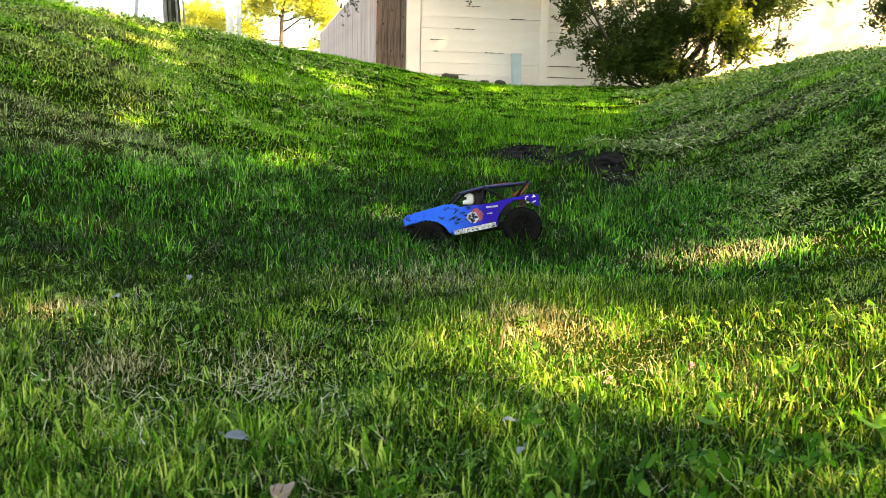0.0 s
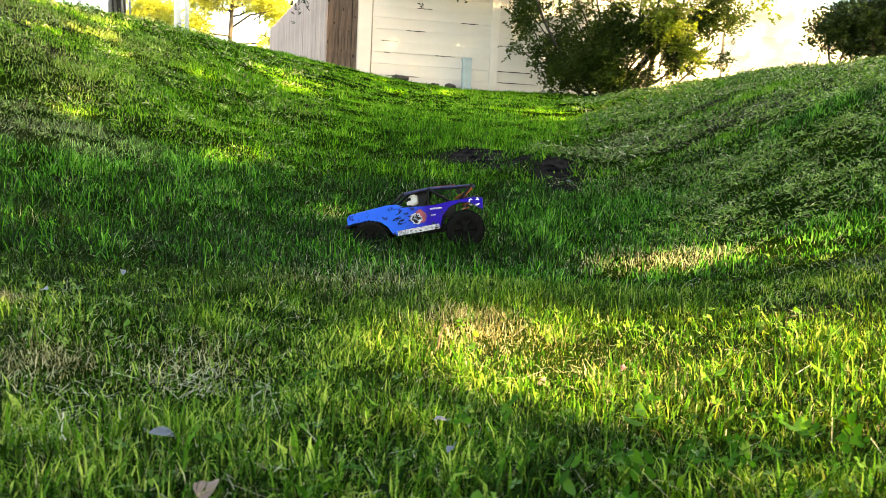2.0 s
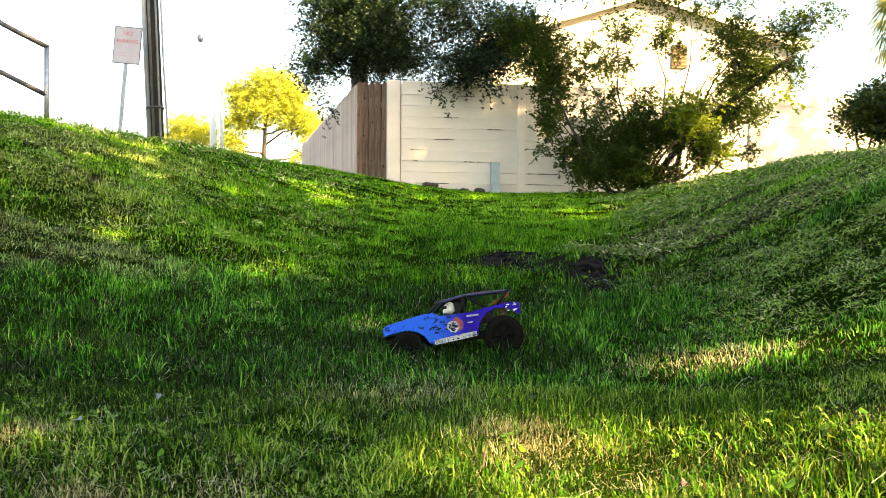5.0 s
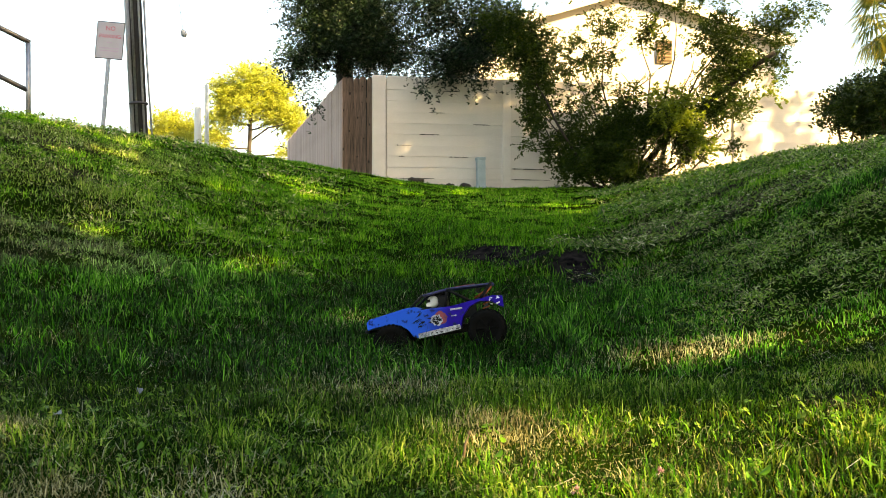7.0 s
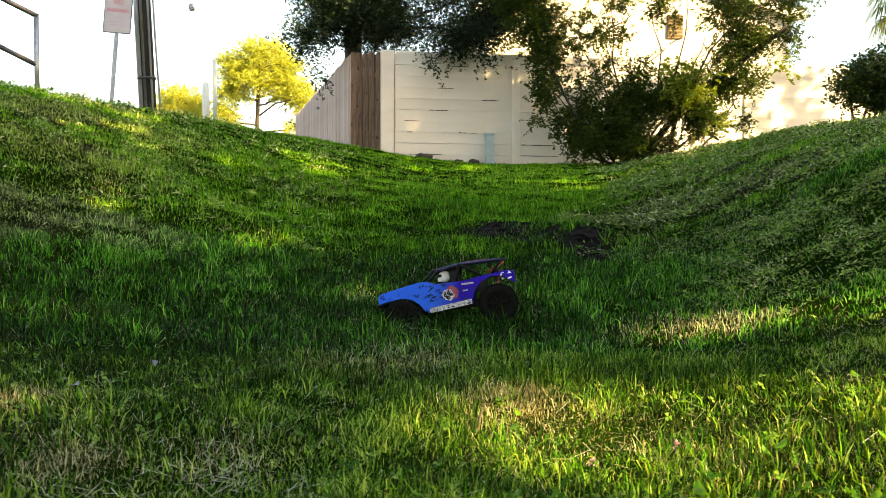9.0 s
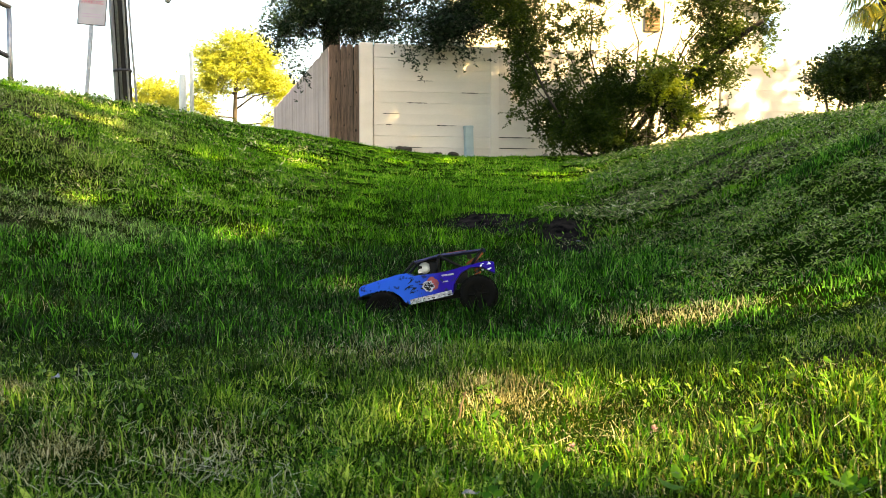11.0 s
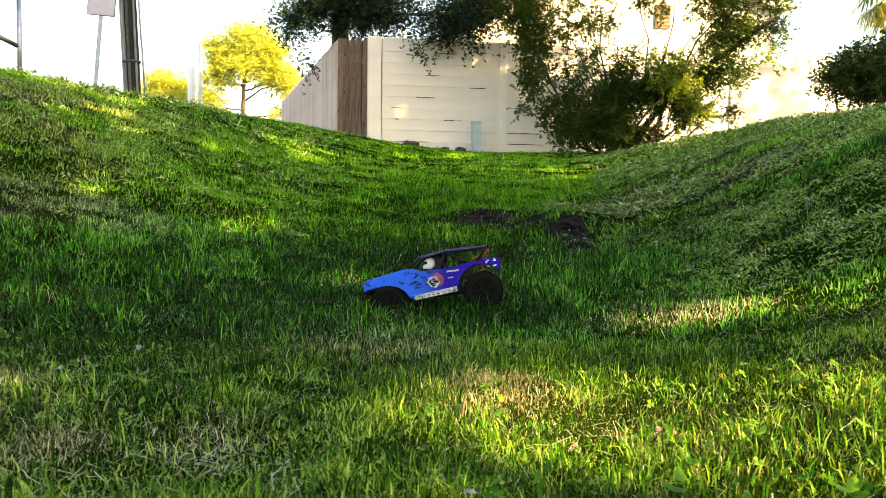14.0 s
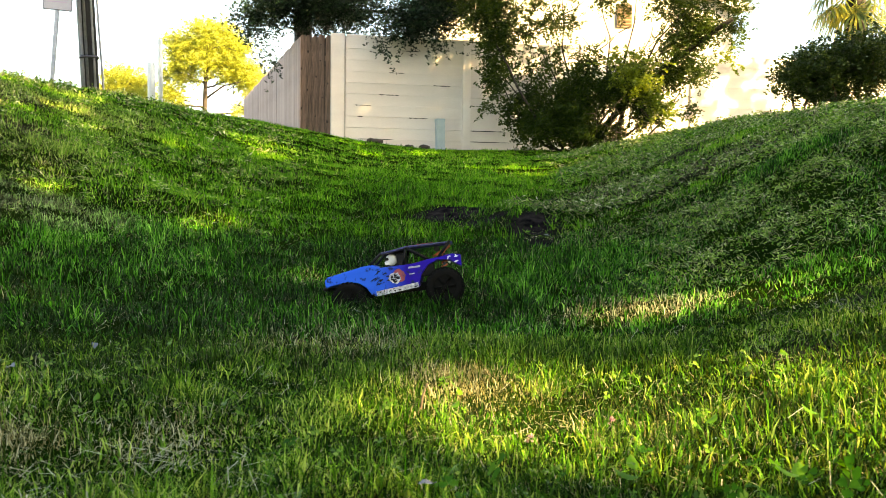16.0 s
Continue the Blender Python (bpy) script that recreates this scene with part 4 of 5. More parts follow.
def hanging_lamp():
    p = spot(323, 60, 13.0)
    t = thing("hanging_insulator", Matrix.Translation(p), "small grey insulator hanging from a thin overhead wire", "insulator")
    bm = tube([(0, 0, 0.06), (0.0, 0, 0.045), (0.005, 0, 0.02), (0.02, 0, -0.03), (0.03, 0, -0.055)], [0.012, 0.03, 0.042, 0.045, 0.02], 10)
    part("bell", bm, M_PLASTICGREY, t)
    part("wire", tube([(0, 0, 0.05), (-0.3, 0.0, 2.2), (-0.65, -1.0, 4.9)], 0.003, 5), M_DARKMETAL, t)
    return t


hanging_lamp()


# ======== things at the foot of the wall ========
def pedestal():
    p = spot(850, 326, 15.85)
    t = thing("cable_pedestal", pose(p.x, p.y, gz(p.x, p.y) - 0.03, 0, -1.5, 12), "pale blue-green plastic cable pedestal by the wall", "utility box")
    part("body", box((0.155, 0.155, 0.60), (0, 0, 0.30), 0.012), M_PEDESTAL, t)
    part("cap", box((0.17, 0.17, 0.05), (0, 0, 0.60), 0.012), M_PEDESTAL, t)
    part("base_collar", box((0.185, 0.185, 0.09), (0, 0, 0.035), 0.008), M_PEDESTAL, t)
    return t


pedestal()


def log_piece(px, py, y, length, r, name, label, seed, mat=M_LITTER):
    p = spot(px, py, y)
    rng = np.random.RandomState(seed)
    t = thing(name, pose(p.x, y, gz(p.x, y) + r * 0.6, 0, 0, rng.uniform(-8, 12)), label, name.replace("_", " "))
    pts = [(length * (i / 5 - 0.5), rng.uniform(-0.01, 0.01), rng.uniform(-0.012, 0.012)) for i in range(6)]
    part("body", tube(pts, [r * k for k in (0.55, 0.95, 1.0, 1.05, 0.95, 0.5)], 9), mat, t)
    return t


log_piece(735, 314, 15.6, 0.30, 0.055, "log", "dark rotten log lying at the wall foot", 3)
log_piece(795, 321, 15.8, 0.16, 0.03, "log", "short dark stick at the wall foot", 4)
log_piece(822, 321, 15.8, 0.2, 0.05, "log", "short dark log beside the pedestal", 5)
log_piece(985, 331, 15.6, 0.1, 0.035, "stone", "pale stone under the shrub", 6, M_STONE)
log_piece(1002, 335, 15.4, 0.14, 0.04, "stone", "pale stone under the shrub", 7, M_STONE)


# ======== toy truck ========
def toy_truck():
    """Nose to +x, wheels on z = 0 before it is leaned and set on the slope."""
    t = thing("toy_truck", Matrix(), "blue and violet radio-controlled toy rock racer in the grass", "toy car")
    R = 0.072

    def slab(name, outline, half, taper, material, parent, z0=0.0, bevel=0.004):
        bm = bmesh.new()
        top = max(z for _, z in outline)
        a = [bm.verts.new((x, half * (1 - taper * max(z, 0) / top), z + z0)) for x, z in outline]
        b = [bm.verts.new((x, -half * (1 - taper * max(z, 0) / top), z + z0)) for x, z in outline]
        n = len(outline)
        bm.faces.new(a)
        bm.faces.new(b[::-1])
        for i in range(n):
            bm.faces.new((a[i], b[i], b[(i + 1) % n], a[(i + 1) % n]))
        bmesh.ops.recalc_face_normals(bm, faces=bm.faces)
        if bevel:
            bmesh.ops.bevel(bm, geom=bm.edges[:], offset=bevel, segments=2, affect="EDGES", profile=0.6, clamp_overlap=True)
        bmesh.ops.triangulate(bm, faces=[f for f in bm.faces if len(f.verts) > 4])
        return part(name, bm, material, parent)

    # heights over the axles
    HALF, TOP, TAPER = 0.122, 0.100, 0.22
    shell = [(0.243, 0.034), (0.246, 0.060), (0.236, 0.072), (0.11, 0.094), (0.075, 0.096), (0.05, 0.082), (-0.06, 0.082), (-0.11, 0.090), (-0.20, 0.100), (-0.232, 0.094), (-0.232, 0.052),
             (-0.215, 0.062), (-0.19, 0.080), (-0.15, 0.084), (-0.115, 0.070), (-0.09, 0.040), (-0.078, 0.0), (0.072, -0.014), (0.088, -0.006), (0.103, 0.018), (0.128, 0.038), (0.17, 0.045), (0.222, 0.040)]

    def side(h):
        return HALF * (1 - TAPER * max(h, 0) / TOP) + 0.0008

    body = slab("body", shell, HALF, TAPER, M_CARPAINT, t, R)
    roof = [(0.042, 0.126), (0.048, 0.133), (-0.05, 0.146), (-0.205, 0.144), (-0.21, 0.137), (-0.05, 0.138)]
    slab("roof", roof, 0.088, 0.0, M_SCRATCH, t, R, 0.003)

    def blot(name, x, h, r, material, label, s, seed, lift=0.0, long=1.1, least=0.8, turn=0.0):
        """A worn sticker with an uneven edge on one flank."""
        rng = np.random.RandomState(seed)
        bm = bmesh.new()
        ring = []
        for k in range(18):
            a = 2 * math.pi * k / 18
            q = r * rng.uniform(least, 1.08)
            u, v = q * long * math.cos(a), q * math.sin(a)
            hh = h + u * math.sin(turn) + v * math.cos(turn)
            ring.append(bm.verts.new((x + u * math.cos(turn) - v * math.sin(turn), s * (side(hh) + lift), R + hh)))
        bm.faces.new(ring)
        part(name, bm, material, body, label)

    for s in (-1, 1):
        for a, b in (((0.085, 0.094), (0.042, 0.131)), ((-0.03, 0.082), (-0.045, 0.140)), ((-0.155, 0.094), (-0.20, 0.145)), ((-0.045, 0.140), (-0.12, 0.090))):
            part("cage_bar", tube([(a[0], s * 0.092, a[1] + R), (b[0], s * 0.085, b[1] + R)], 0.005, 8), M_BLACKPLASTIC, t)
        part("sill_decal", box((0.147, 0.0016, 0.017), (-0.003, s * (HALF + 0.0008), R + 0.001), 0.0, Euler((0, 0.095, 0)).to_matrix()), M_DECALWHITE, body, "scuffed white sill stripe")
        blot("flame_decal", -0.012, 0.046, 0.024, M_DECALRED, "faded red flame sticker", s, 3)
        blot("emblem_ground", 0.002, 0.040, 0.020, M_DECALWHITE, "pale worn emblem ground", s, 4, 0.0006)
        wear = np.random.RandomState(6)
        for k in range(11):
            a, q = wear.uniform(0, 6.28), wear.uniform(0.2, 1.0) * 0.016
            blot("emblem_decal", 0.002 + q * math.cos(a), 0.039 + q * math.sin(a), wear.uniform(0.0025, 0.005), M_BLACKPLASTIC, "dark worn emblem fleck", s, 20 + k, 0.0012, 2.2, 0.35, wear.uniform(0, 3))
        for k in range(20):
            blot("scratch_decal", wear.uniform(0.020, 0.085), wear.uniform(0.020, 0.072), wear.uniform(0.0018, 0.0045), M_BLACKPLASTIC, "dark scratched patch", s, 40 + k, 0.0004, wear.uniform(1.5, 5), 0.25, wear.uniform(-0.9, 0.5))
        for k in range(10):
            blot("tail_decal", wear.uniform(-0.224, -0.185), wear.uniform(0.068, 0.093), wear.uniform(0.002, 0.0045), M_HELMET, "pale worn sticker fleck", s, 60 + k, 0.0, 2.5, 0.3, wear.uniform(-0.6, 0.6))
        for k in range(9):
            blot("sill_scuff", wear.uniform(-0.07, 0.065), 0.004 + wear.uniform(-0.007, 0.004), wear.uniform(0.0015, 0.003), M_BLACKPLASTIC, "dark scuff on the sill", s, 80 + k, 0.0022, 2.5, 0.3, wear.uniform(-0.6, 0.6))
        for k in range(3):
            part("rear_link", tube([(-0.135 - 0.016 * k, s * 0.05, R + 0.100), (-0.20 + 0.01 * k, s * 0.062, R + 0.132 - 0.006 * k)], 0.0028, 6), M_SPRING, t, "orange rear linkage")
        part("name_decal", box((0.042, 0.0016, 0.006), (-0.068, s * side(0.070), R + 0.070)), M_DECALWHITE, body)
        part("name_decal", box((0.018, 0.0016, 0.004), (-0.058, s * side(0.048), R + 0.048)), M_DECALWHITE, body)
    part("cabin_floor", box((0.21, 0.16, 0.05), (-0.03, 0, R + 0.060), 0.004), M_BLACKPLASTIC, t)
    part("hood_decal", box((0.07, 0.07, 0.0016), (0.165, 0, R + 0.0835), 0.0, Euler((0, 0.205, 0)).to_matrix()), M_DECALWHITE, body)
    part("roof_decal", box((0.10, 0.06, 0.0016), (-0.09, 0, R + 0.1485), 0.0, Euler((0, 0.03, 0)).to_matrix()), M_DECALRED, body)
    for s in (-1, 1):
        bm = bmesh.new()
        bmesh.ops.create_uvsphere(bm, u_segments=16, v_segments=12, radius=0.019, matrix=pose(0.012, s * 0.042, R + 0.106) @ Matrix.Diagonal((1.1, 0.95, 1.1, 1)))
        for f in bm.faces:
            f.smooth = True
        helmet = part("helmet", bm, M_HELMET, t, "round white plastic helmet")
        part("visor", box((0.014, 0.037, 0.010), (0.027, s * 0.042, R + 0.110), 0.003), M_BLACKPLASTIC, helmet)
        part("chin_guard", box((0.018, 0.030, 0.013), (0.027, s * 0.042, R + 0.096), 0.004), M_HELMET, helmet)
        part("seat", box((0.03, 0.05, 0.07), (-0.022, s * 0.042, R + 0.088), 0.008), M_BLACKPLASTIC, t)
    # black block added to keep the cabin behind the helmets dark
    part("cabin_filler", box((0.075, 0.05, 0.056), (0.0, 0, R + 0.108), 0.006), M_BLACKPLASTIC, t)
    part("chassis", box((0.36, 0.07, 0.03), (0.0, 0, R + 0.0), 0.005), M_BLACKPLASTIC, t)
    bumper = part("bumper", tube([(0.238, -0.07, R + 0.03), (0.256, -0.05, R + 0.032), (0.256, 0.05, R + 0.032), (0.238, 0.07, R + 0.03)], 0.007, 8), M_BLACKPLASTIC, t)
    part("bumper_brace", tube([(0.256, -0.03, R + 0.032), (0.236, -0.03, R + 0.055)], 0.005, 8), M_BLACKPLASTIC, bumper)
    part("bumper_brace", tube([(0.256, 0.03, R + 0.032), (0.236, 0.03, R + 0.055)], 0.005, 8), M_BLACKPLASTIC, bumper)
    for s in (-1, 1):
        for x in (0.166, -0.165):
            wheel = thing("wheel", Matrix.Translation((x, s * (0.102 if x > 0 else 0.122), R - (0.014 if x > 0 else 0.010))) @ Matrix.Scale(0.80 if x > 0 else 0.87, 4), "", "")
            wheel.parent = t
            bm = bmesh.new()
            seg, prof = 26, [(-0.032, 0.045), (-0.036, 0.058), (-0.033, 0.068), (-0.018, 0.0715), (0.018, 0.0715), (0.033, 0.068), (0.036, 0.058), (0.032, 0.045)]
            rings = [[bm.verts.new((r * math.cos(2 * math.pi * k / seg), w, r * math.sin(2 * math.pi * k / seg))) for w, r in prof] for k in range(seg)]
            for k in range(seg):
                for j in range(len(prof) - 1):
                    bm.faces.new((rings[k][j], rings[k][j + 1], rings[(k + 1) % seg][j + 1], rings[(k + 1) % seg][j])).smooth = True
            for k in range(seg):
                a = 2 * math.pi * (k + 0.5) / seg
                for row in (-0.022, 0.0, 0.022):
                    bmesh.ops.create_cube(bm, size=1.0, matrix=Matrix.Rotation(-a - (0.12 if row == 0 else 0), 4, "Y") @ Matrix.Translation((0.0725, row, 0)) @ Matrix.Diagonal((0.009, 0.017, 0.010, 1)))
            bmesh.ops.recalc_face_normals(bm, faces=bm.faces)
            part("tyre", bm, M_RUBBER, wheel)
            bm = bmesh.new()
            bmesh.ops.create_cone(bm, cap_ends=True, segments=24, radius1=0.046, radius2=0.046, depth=0.05, matrix=pose(0, 0, 0, 90, 0, 0))
            part("rim", bm, M_RUBBER, wheel)
            bm = tube([(0, s * 0.02, 0), (0, s * 0.034, 0)], 0.011, 10)
            for q in range(6):
                a = q * math.pi / 3
                tube([(0.008 * math.cos(a), s * 0.028, 0.008 * math.sin(a)), (0.042 * math.cos(a), s * 0.028, 0.042 * math.sin(a))], 0.005, 6, bm)
            part("spokes", bm, M_RUBBER, wheel)
            part("axle", tube([(x, s * 0.03, R), (x, s * 0.10, R)], 0.008, 8), M_DARKMETAL, t)
            shock = part("shock_absorber", tube([(x, s * 0.085, R + 0.01), (x - 0.012, s * 0.06, R + 0.105 if x < 0 else R + 0.06)], 0.006, 8), M_DARKMETAL, t)
            bm = bmesh.new()
            pts = []
            for i in range(40):
                f, a = i / 39, i / 39 * 2 * math.pi * 6
                pts.append((x - 0.012 * f + 0.011 * math.cos(a), s * (0.085 - 0.025 * f) + 0.011 * math.sin(a), R + 0.01 + (0.095 if x < 0 else 0.05) * f))
            part("spring", tube(pts, 0.002, 5, bm), M_SPRING, shock, "orange coil spring")
    part("light_bar", tube([(-0.15, -0.05, R + 0.125), (-0.15, 0.05, R + 0.125)], 0.009, 8), M_BLACKPLASTIC, t)
    return t


truck = toy_truck()
TX, TY = 0.0, 2.95
truck.matrix_world = pose(TX, TY, gz(TX, TY) - 0.012, 0, 0, 180 - 3) @ pose(0, 0, 0, 0, 8.0, 0) @ pose(0, 0, 0, 5, 0, 0)

# ======== grass and small plants ========
def put_stuff(name, verts, faces, material, label, category, dry=None, tone=None):
    me = np_mesh(name, verts, faces, material)
    if dry is not None:
        me.attributes.new("dry", "FLOAT", "POINT").data.foreach_set("value", np.ascontiguousarray(dry, dtype=np.float32))
    if tone is not None:
        me.attributes.new("tone", "FLOAT", "POINT").data.foreach_set("value", np.ascontiguousarray(tone, dtype=np.float32))
    return tagged(new(name, me), label, category, kind="stuff")


DRY_SPOTS = [(0.12, 1.65, 0.15, 0.10), (-2.23, 5.27, 0.2, 0.16), (-1.44, 4.86, 0.66, 0.2), (0.80, 2.52, 0.32, 0.19), (-0.85, 1.62, 0.08, 0.12), (0.1, 1.76, 0.16, 0.09), (-0.36, 1.27, 0.10, 0.12), (-0.56, 1.2, 0.10, 0.12), (-0.93, 6.7, 0.27, 0.42), (-0.11, 2.13, 0.42, 0.24), (-2.16, 4.99, 0.24, 0.26), (-0.40, 3.6, 0.17, 0.22), (-2.69, 6.0, 0.3, 0.3), (1.5, 6.4, 0.3, 0.4)]
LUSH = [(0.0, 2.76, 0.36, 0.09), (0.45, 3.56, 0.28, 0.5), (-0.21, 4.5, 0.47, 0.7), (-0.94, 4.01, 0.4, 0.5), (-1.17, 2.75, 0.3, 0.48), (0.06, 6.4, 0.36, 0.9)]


# stretches where the grass tone is lowered
DEEP = [(-0.2, 4.6, 0.5, 1.0), (-0.9, 2.7, 0.6, 0.3), (-0.7, 2.2, 0.6, 0.35), (-1.0, 1.95, 0.5, 0.2), (-0.35, 3.0, 0.5, 0.3), (0.05, 6.4, 0.4, 1.0), (-0.2, 5.6, 0.5, 0.5), (0.5, 5.0, 0.5, 0.6), (0.36, 5.0, 0.5, 0.6), (0.36, 4.1, 0.3, 0.4), (0.28, 1.55, 0.3, 0.16), (0.0, 3.6, 0.45, 0.45), (0.05, 2.6, 0.5, 0.25)]
# paler stretches; some put sun patches and sky-lit ground into the grass colour
PALE = [(-0.45, 0.92, 0.6, 0.3), (0.0, 0.95, 0.2, 0.16), (0.95, 1.85, 0.3, 0.2), (1.2, 2.5, 0.3, 0.2), (-1.08, 4.75, 0.2, 0.25), (-0.42, 3.6, 0.2, 0.2), (-1.5, 4.2, 0.6, 0.6), (-1.9, 5.4, 0.7, 0.8), (-2.6, 6.0, 1.0, 1.0), (1.6, 3.2, 0.8, 1.1), (2.3, 5.2, 0.8, 1.4), (-0.15, 1.3, 0.3, 0.4), (1.2, 2.6, 0.5, 0.4), (1.5, 3.1, 0.5, 0.7), (0.45, 3.5, 0.28, 0.45), (0.2, 2.2, 0.5, 0.25), (-2.5, 7.5, 1.2, 1.2), (-3.4, 8.2, 0.8, 0.6), (-1.0, 9.5, 1.2, 2.0), (0.8, 11.5, 2.0, 3.0)]


def weedy(x, y):
    """How far low broadleaf weeds take over from grass: on the right bank and high on the left one."""
    w = smooth((x - 0.13 * y - 0.25 + 0.65 * np.exp(-((y - 5.2) / 1.1) ** 2)) / 0.8) * smooth((y - 2.2) / 1.2) + 0.35 * smooth((-x - 0.36 * y) / 1.0) * smooth((y - 3) / 1.5)
    return np.clip(w, 0, 1) * np.clip(2.6 * patchy(x, y, 0.45, 15) - 0.55, 0.12, 1)


def truck_shadow(x, y):
    """Where the toy presses the grass down."""
    return (np.abs(x - TX) < 0.23) & (np.abs(y - TY) < 0.10)


def scatter(y0, y1, per_m2, rng, near=0.34):
    n = int(per_m2 * (y1 - y0) * 2 * (0.60 * y1 + near))
    x, y = rng.uniform(-1, 1, n) * (0.60 * y1 + near), rng.uniform(y0, y1, n)
    k = np.abs(x) < 0.60 * y + near
    return x[k], y[k]


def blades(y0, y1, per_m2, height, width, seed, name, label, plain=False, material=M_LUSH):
    rng = np.random.RandomState(seed)
    x, y = scatter(y0, y1, per_m2, rng)
    if y0 > 8:
        k = (x < 5.2) & (x > -0.46 * y)
        x, y = x[k], y[k]
    # most blades belong to a tuft and lean away from its middle
    tx, ty = scatter(y0, y1, per_m2 / 55, rng)
    pick = rng.randint(0, len(tx), len(x))
    own = rng.rand(len(x)) < 0.62
    radius = 2.6 * height * rng.uniform(0.5, 1.0, len(tx))[pick]
    ox, oy = rng.normal(0, 0.42, (2, len(x))) * radius
    x, y = np.where(own, tx[pick] + ox, x), np.where(own, ty[pick] + oy, y)
    tall = np.where(own, rng.gamma(6, 1 / 6, len(tx)).clip(0.4, 2.0)[pick], 0.75)
    out_az, out = np.arctan2(oy, ox), np.hypot(ox, oy) / radius
    bare = np.maximum(blobs(x, y, BARE_SPOTS) * np.clip(2.2 * patchy(x, y, 0.09, 33), 0.3, 1), 0.4 * blobs(x, y, WORN_SPOTS))
    thin = patchy(x, y, 0.35, 8)
    k = (rng.rand(len(x)) > bare * 1.25) & (rng.rand(len(x)) < np.clip(2.4 * patchy(x, y, 0.10 + 0.012 * y0, 28) - 0.35, 0.9 if y0 < 1 else 0.12 if y0 < 4 else 0.6 if y0 < 8 else 0.75, 1) * (0.7 + 0.6 * thin) * (1 - 0.75 * weedy(x, y)))
    tone = np.where(own, rng.normal(0, 0.13 if y0 < 4 else 0.09, len(tx))[pick], rng.normal(0, 0.06, len(x)))
    x, y, own, tall, out_az, out, tone = x[k], y[k], own[k], tall[k], out_az[k], out[k], tone[k]
    tone = tone - 0.17 * blobs(x, y, DEEP) + 0.16 * blobs(x, y, PALE)
    n = len(x)
    z = ground(x, y)
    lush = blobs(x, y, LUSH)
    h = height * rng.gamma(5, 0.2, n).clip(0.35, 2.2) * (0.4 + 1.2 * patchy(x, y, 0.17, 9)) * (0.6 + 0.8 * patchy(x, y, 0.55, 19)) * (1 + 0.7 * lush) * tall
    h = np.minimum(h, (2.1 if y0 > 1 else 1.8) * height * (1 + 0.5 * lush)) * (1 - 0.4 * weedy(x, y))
    h = h * (1 - 0.5 * blobs(x, y, [(1.25, 2.35, 0.4, 0.6)]))
    h = np.where(truck_shadow(x, y), np.minimum(h, 0.045), h)
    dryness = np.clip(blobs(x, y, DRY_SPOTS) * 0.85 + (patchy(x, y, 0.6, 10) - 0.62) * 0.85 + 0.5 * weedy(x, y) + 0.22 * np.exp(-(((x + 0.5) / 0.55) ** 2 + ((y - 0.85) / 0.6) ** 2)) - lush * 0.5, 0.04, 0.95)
    dryness = dryness + (0.07 if y0 < 1 else 0.04 if y0 < 4 else 0.03)
    dryness = dryness + 0.10 * blobs(x, y, [(0.45, 1.3, 0.5, 0.5)])
    dryness = dryness * (0.12 if name == "broad_grass" else 1)
    dry = (rng.rand(n) < dryness).astype(float) * rng.uniform(0.6, 1.0, n) + rng.uniform(0, 0.06, n)
    h = np.where(dry > 0.5, h * 0.75, h)
    # whole stretches of the left bank have a yellowish cast
    cast = np.clip(2.2 * patchy(x, y, 0.65, 31) - 0.55, 0, 1) * smooth((-x - 0.24 * y) / 0.9) * smooth((y - 3.2) / 1.2)
    dry = np.maximum(dry, 0.6 * cast * rng.uniform(0.4, 1.0, n))
    az = np.where(own, out_az + rng.normal(0, 0.5, n), rng.uniform(0, 2 * np.pi, n))
    lean = np.abs(rng.normal(0.44, 0.5, n)) * (1.0 if y0 > 1 else 0.7) + own * out * 0.55 + (dry > 0.5) * rng.uniform(0, 0.25, n)
    d = np.stack([np.cos(az), np.sin(az), 0 * az], 1)
    s = np.stack([-np.sin(az + rng.normal(0, 0.5, n)), np.cos(az), 0 * az], 1)
    w = (width * rng.uniform(0.6, 1.4, n) * np.where(dry > 0.5, 0.48, 1))[:, None] / 2
    root = np.stack([x, y, z - 0.004], 1)
    up = np.array([0, 0, 1.0])
    H = h[:, None]
    L = lean[:, None]
    mid = root + up * H * 0.55 * np.cos(L * 0.7) + d * H * 0.55 * np.sin(L * 0.7)
    tip = mid + up * H * 0.5 * np.cos(L * 2.0) + d * H * 0.5 * np.sin(L * 2.0)
    v = np.stack([root - s * w, root + s * w, mid + s * w * 0.8, mid - s * w * 0.8, tip], 1).reshape(-1, 3)
    if plain:
        v = np.stack([root - s * w, root + s * w, (mid + tip) / 2 + (tip - mid) * 0.4], 1).reshape(-1, 3)
        return put_stuff(name, v, np.arange(3 * n).reshape(-1, 3), material, label, "grass", np.repeat(dry, 3), np.repeat(tone, 3))
    b = np.arange(n)[:, None] * 5
    f = np.concatenate([b + [0, 1, 2], b + [0, 2, 3], b + [3, 2, 4]])
    return put_stuff(name, v, f, material, label, "grass", np.repeat(dry, 5), np.repeat(tone, 5))


blades(0.30, 2.2, 55000, 0.029, 0.0025, 101, "grass", "mixed green and straw-coloured lawn grass close by", material=M_GRASS)
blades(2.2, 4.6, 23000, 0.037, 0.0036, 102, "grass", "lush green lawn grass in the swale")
blades(0.45, 1.02, 2600, 0.034, 0.0070, 106, "broad_grass", "broad flat dark green blades among the fine lawn grass", material=M_GRASS)
blades(4.6, 9.0, 10500, 0.040, 0.0064, 103, "grass", "shaded lawn grass on the banks", True, M_BANKGRASS)
blades(9.0, 17.5, 3800, 0.034, 0.0105, 104, "grass", "lawn grass up to the wall foot", True, M_BANKGRASS)


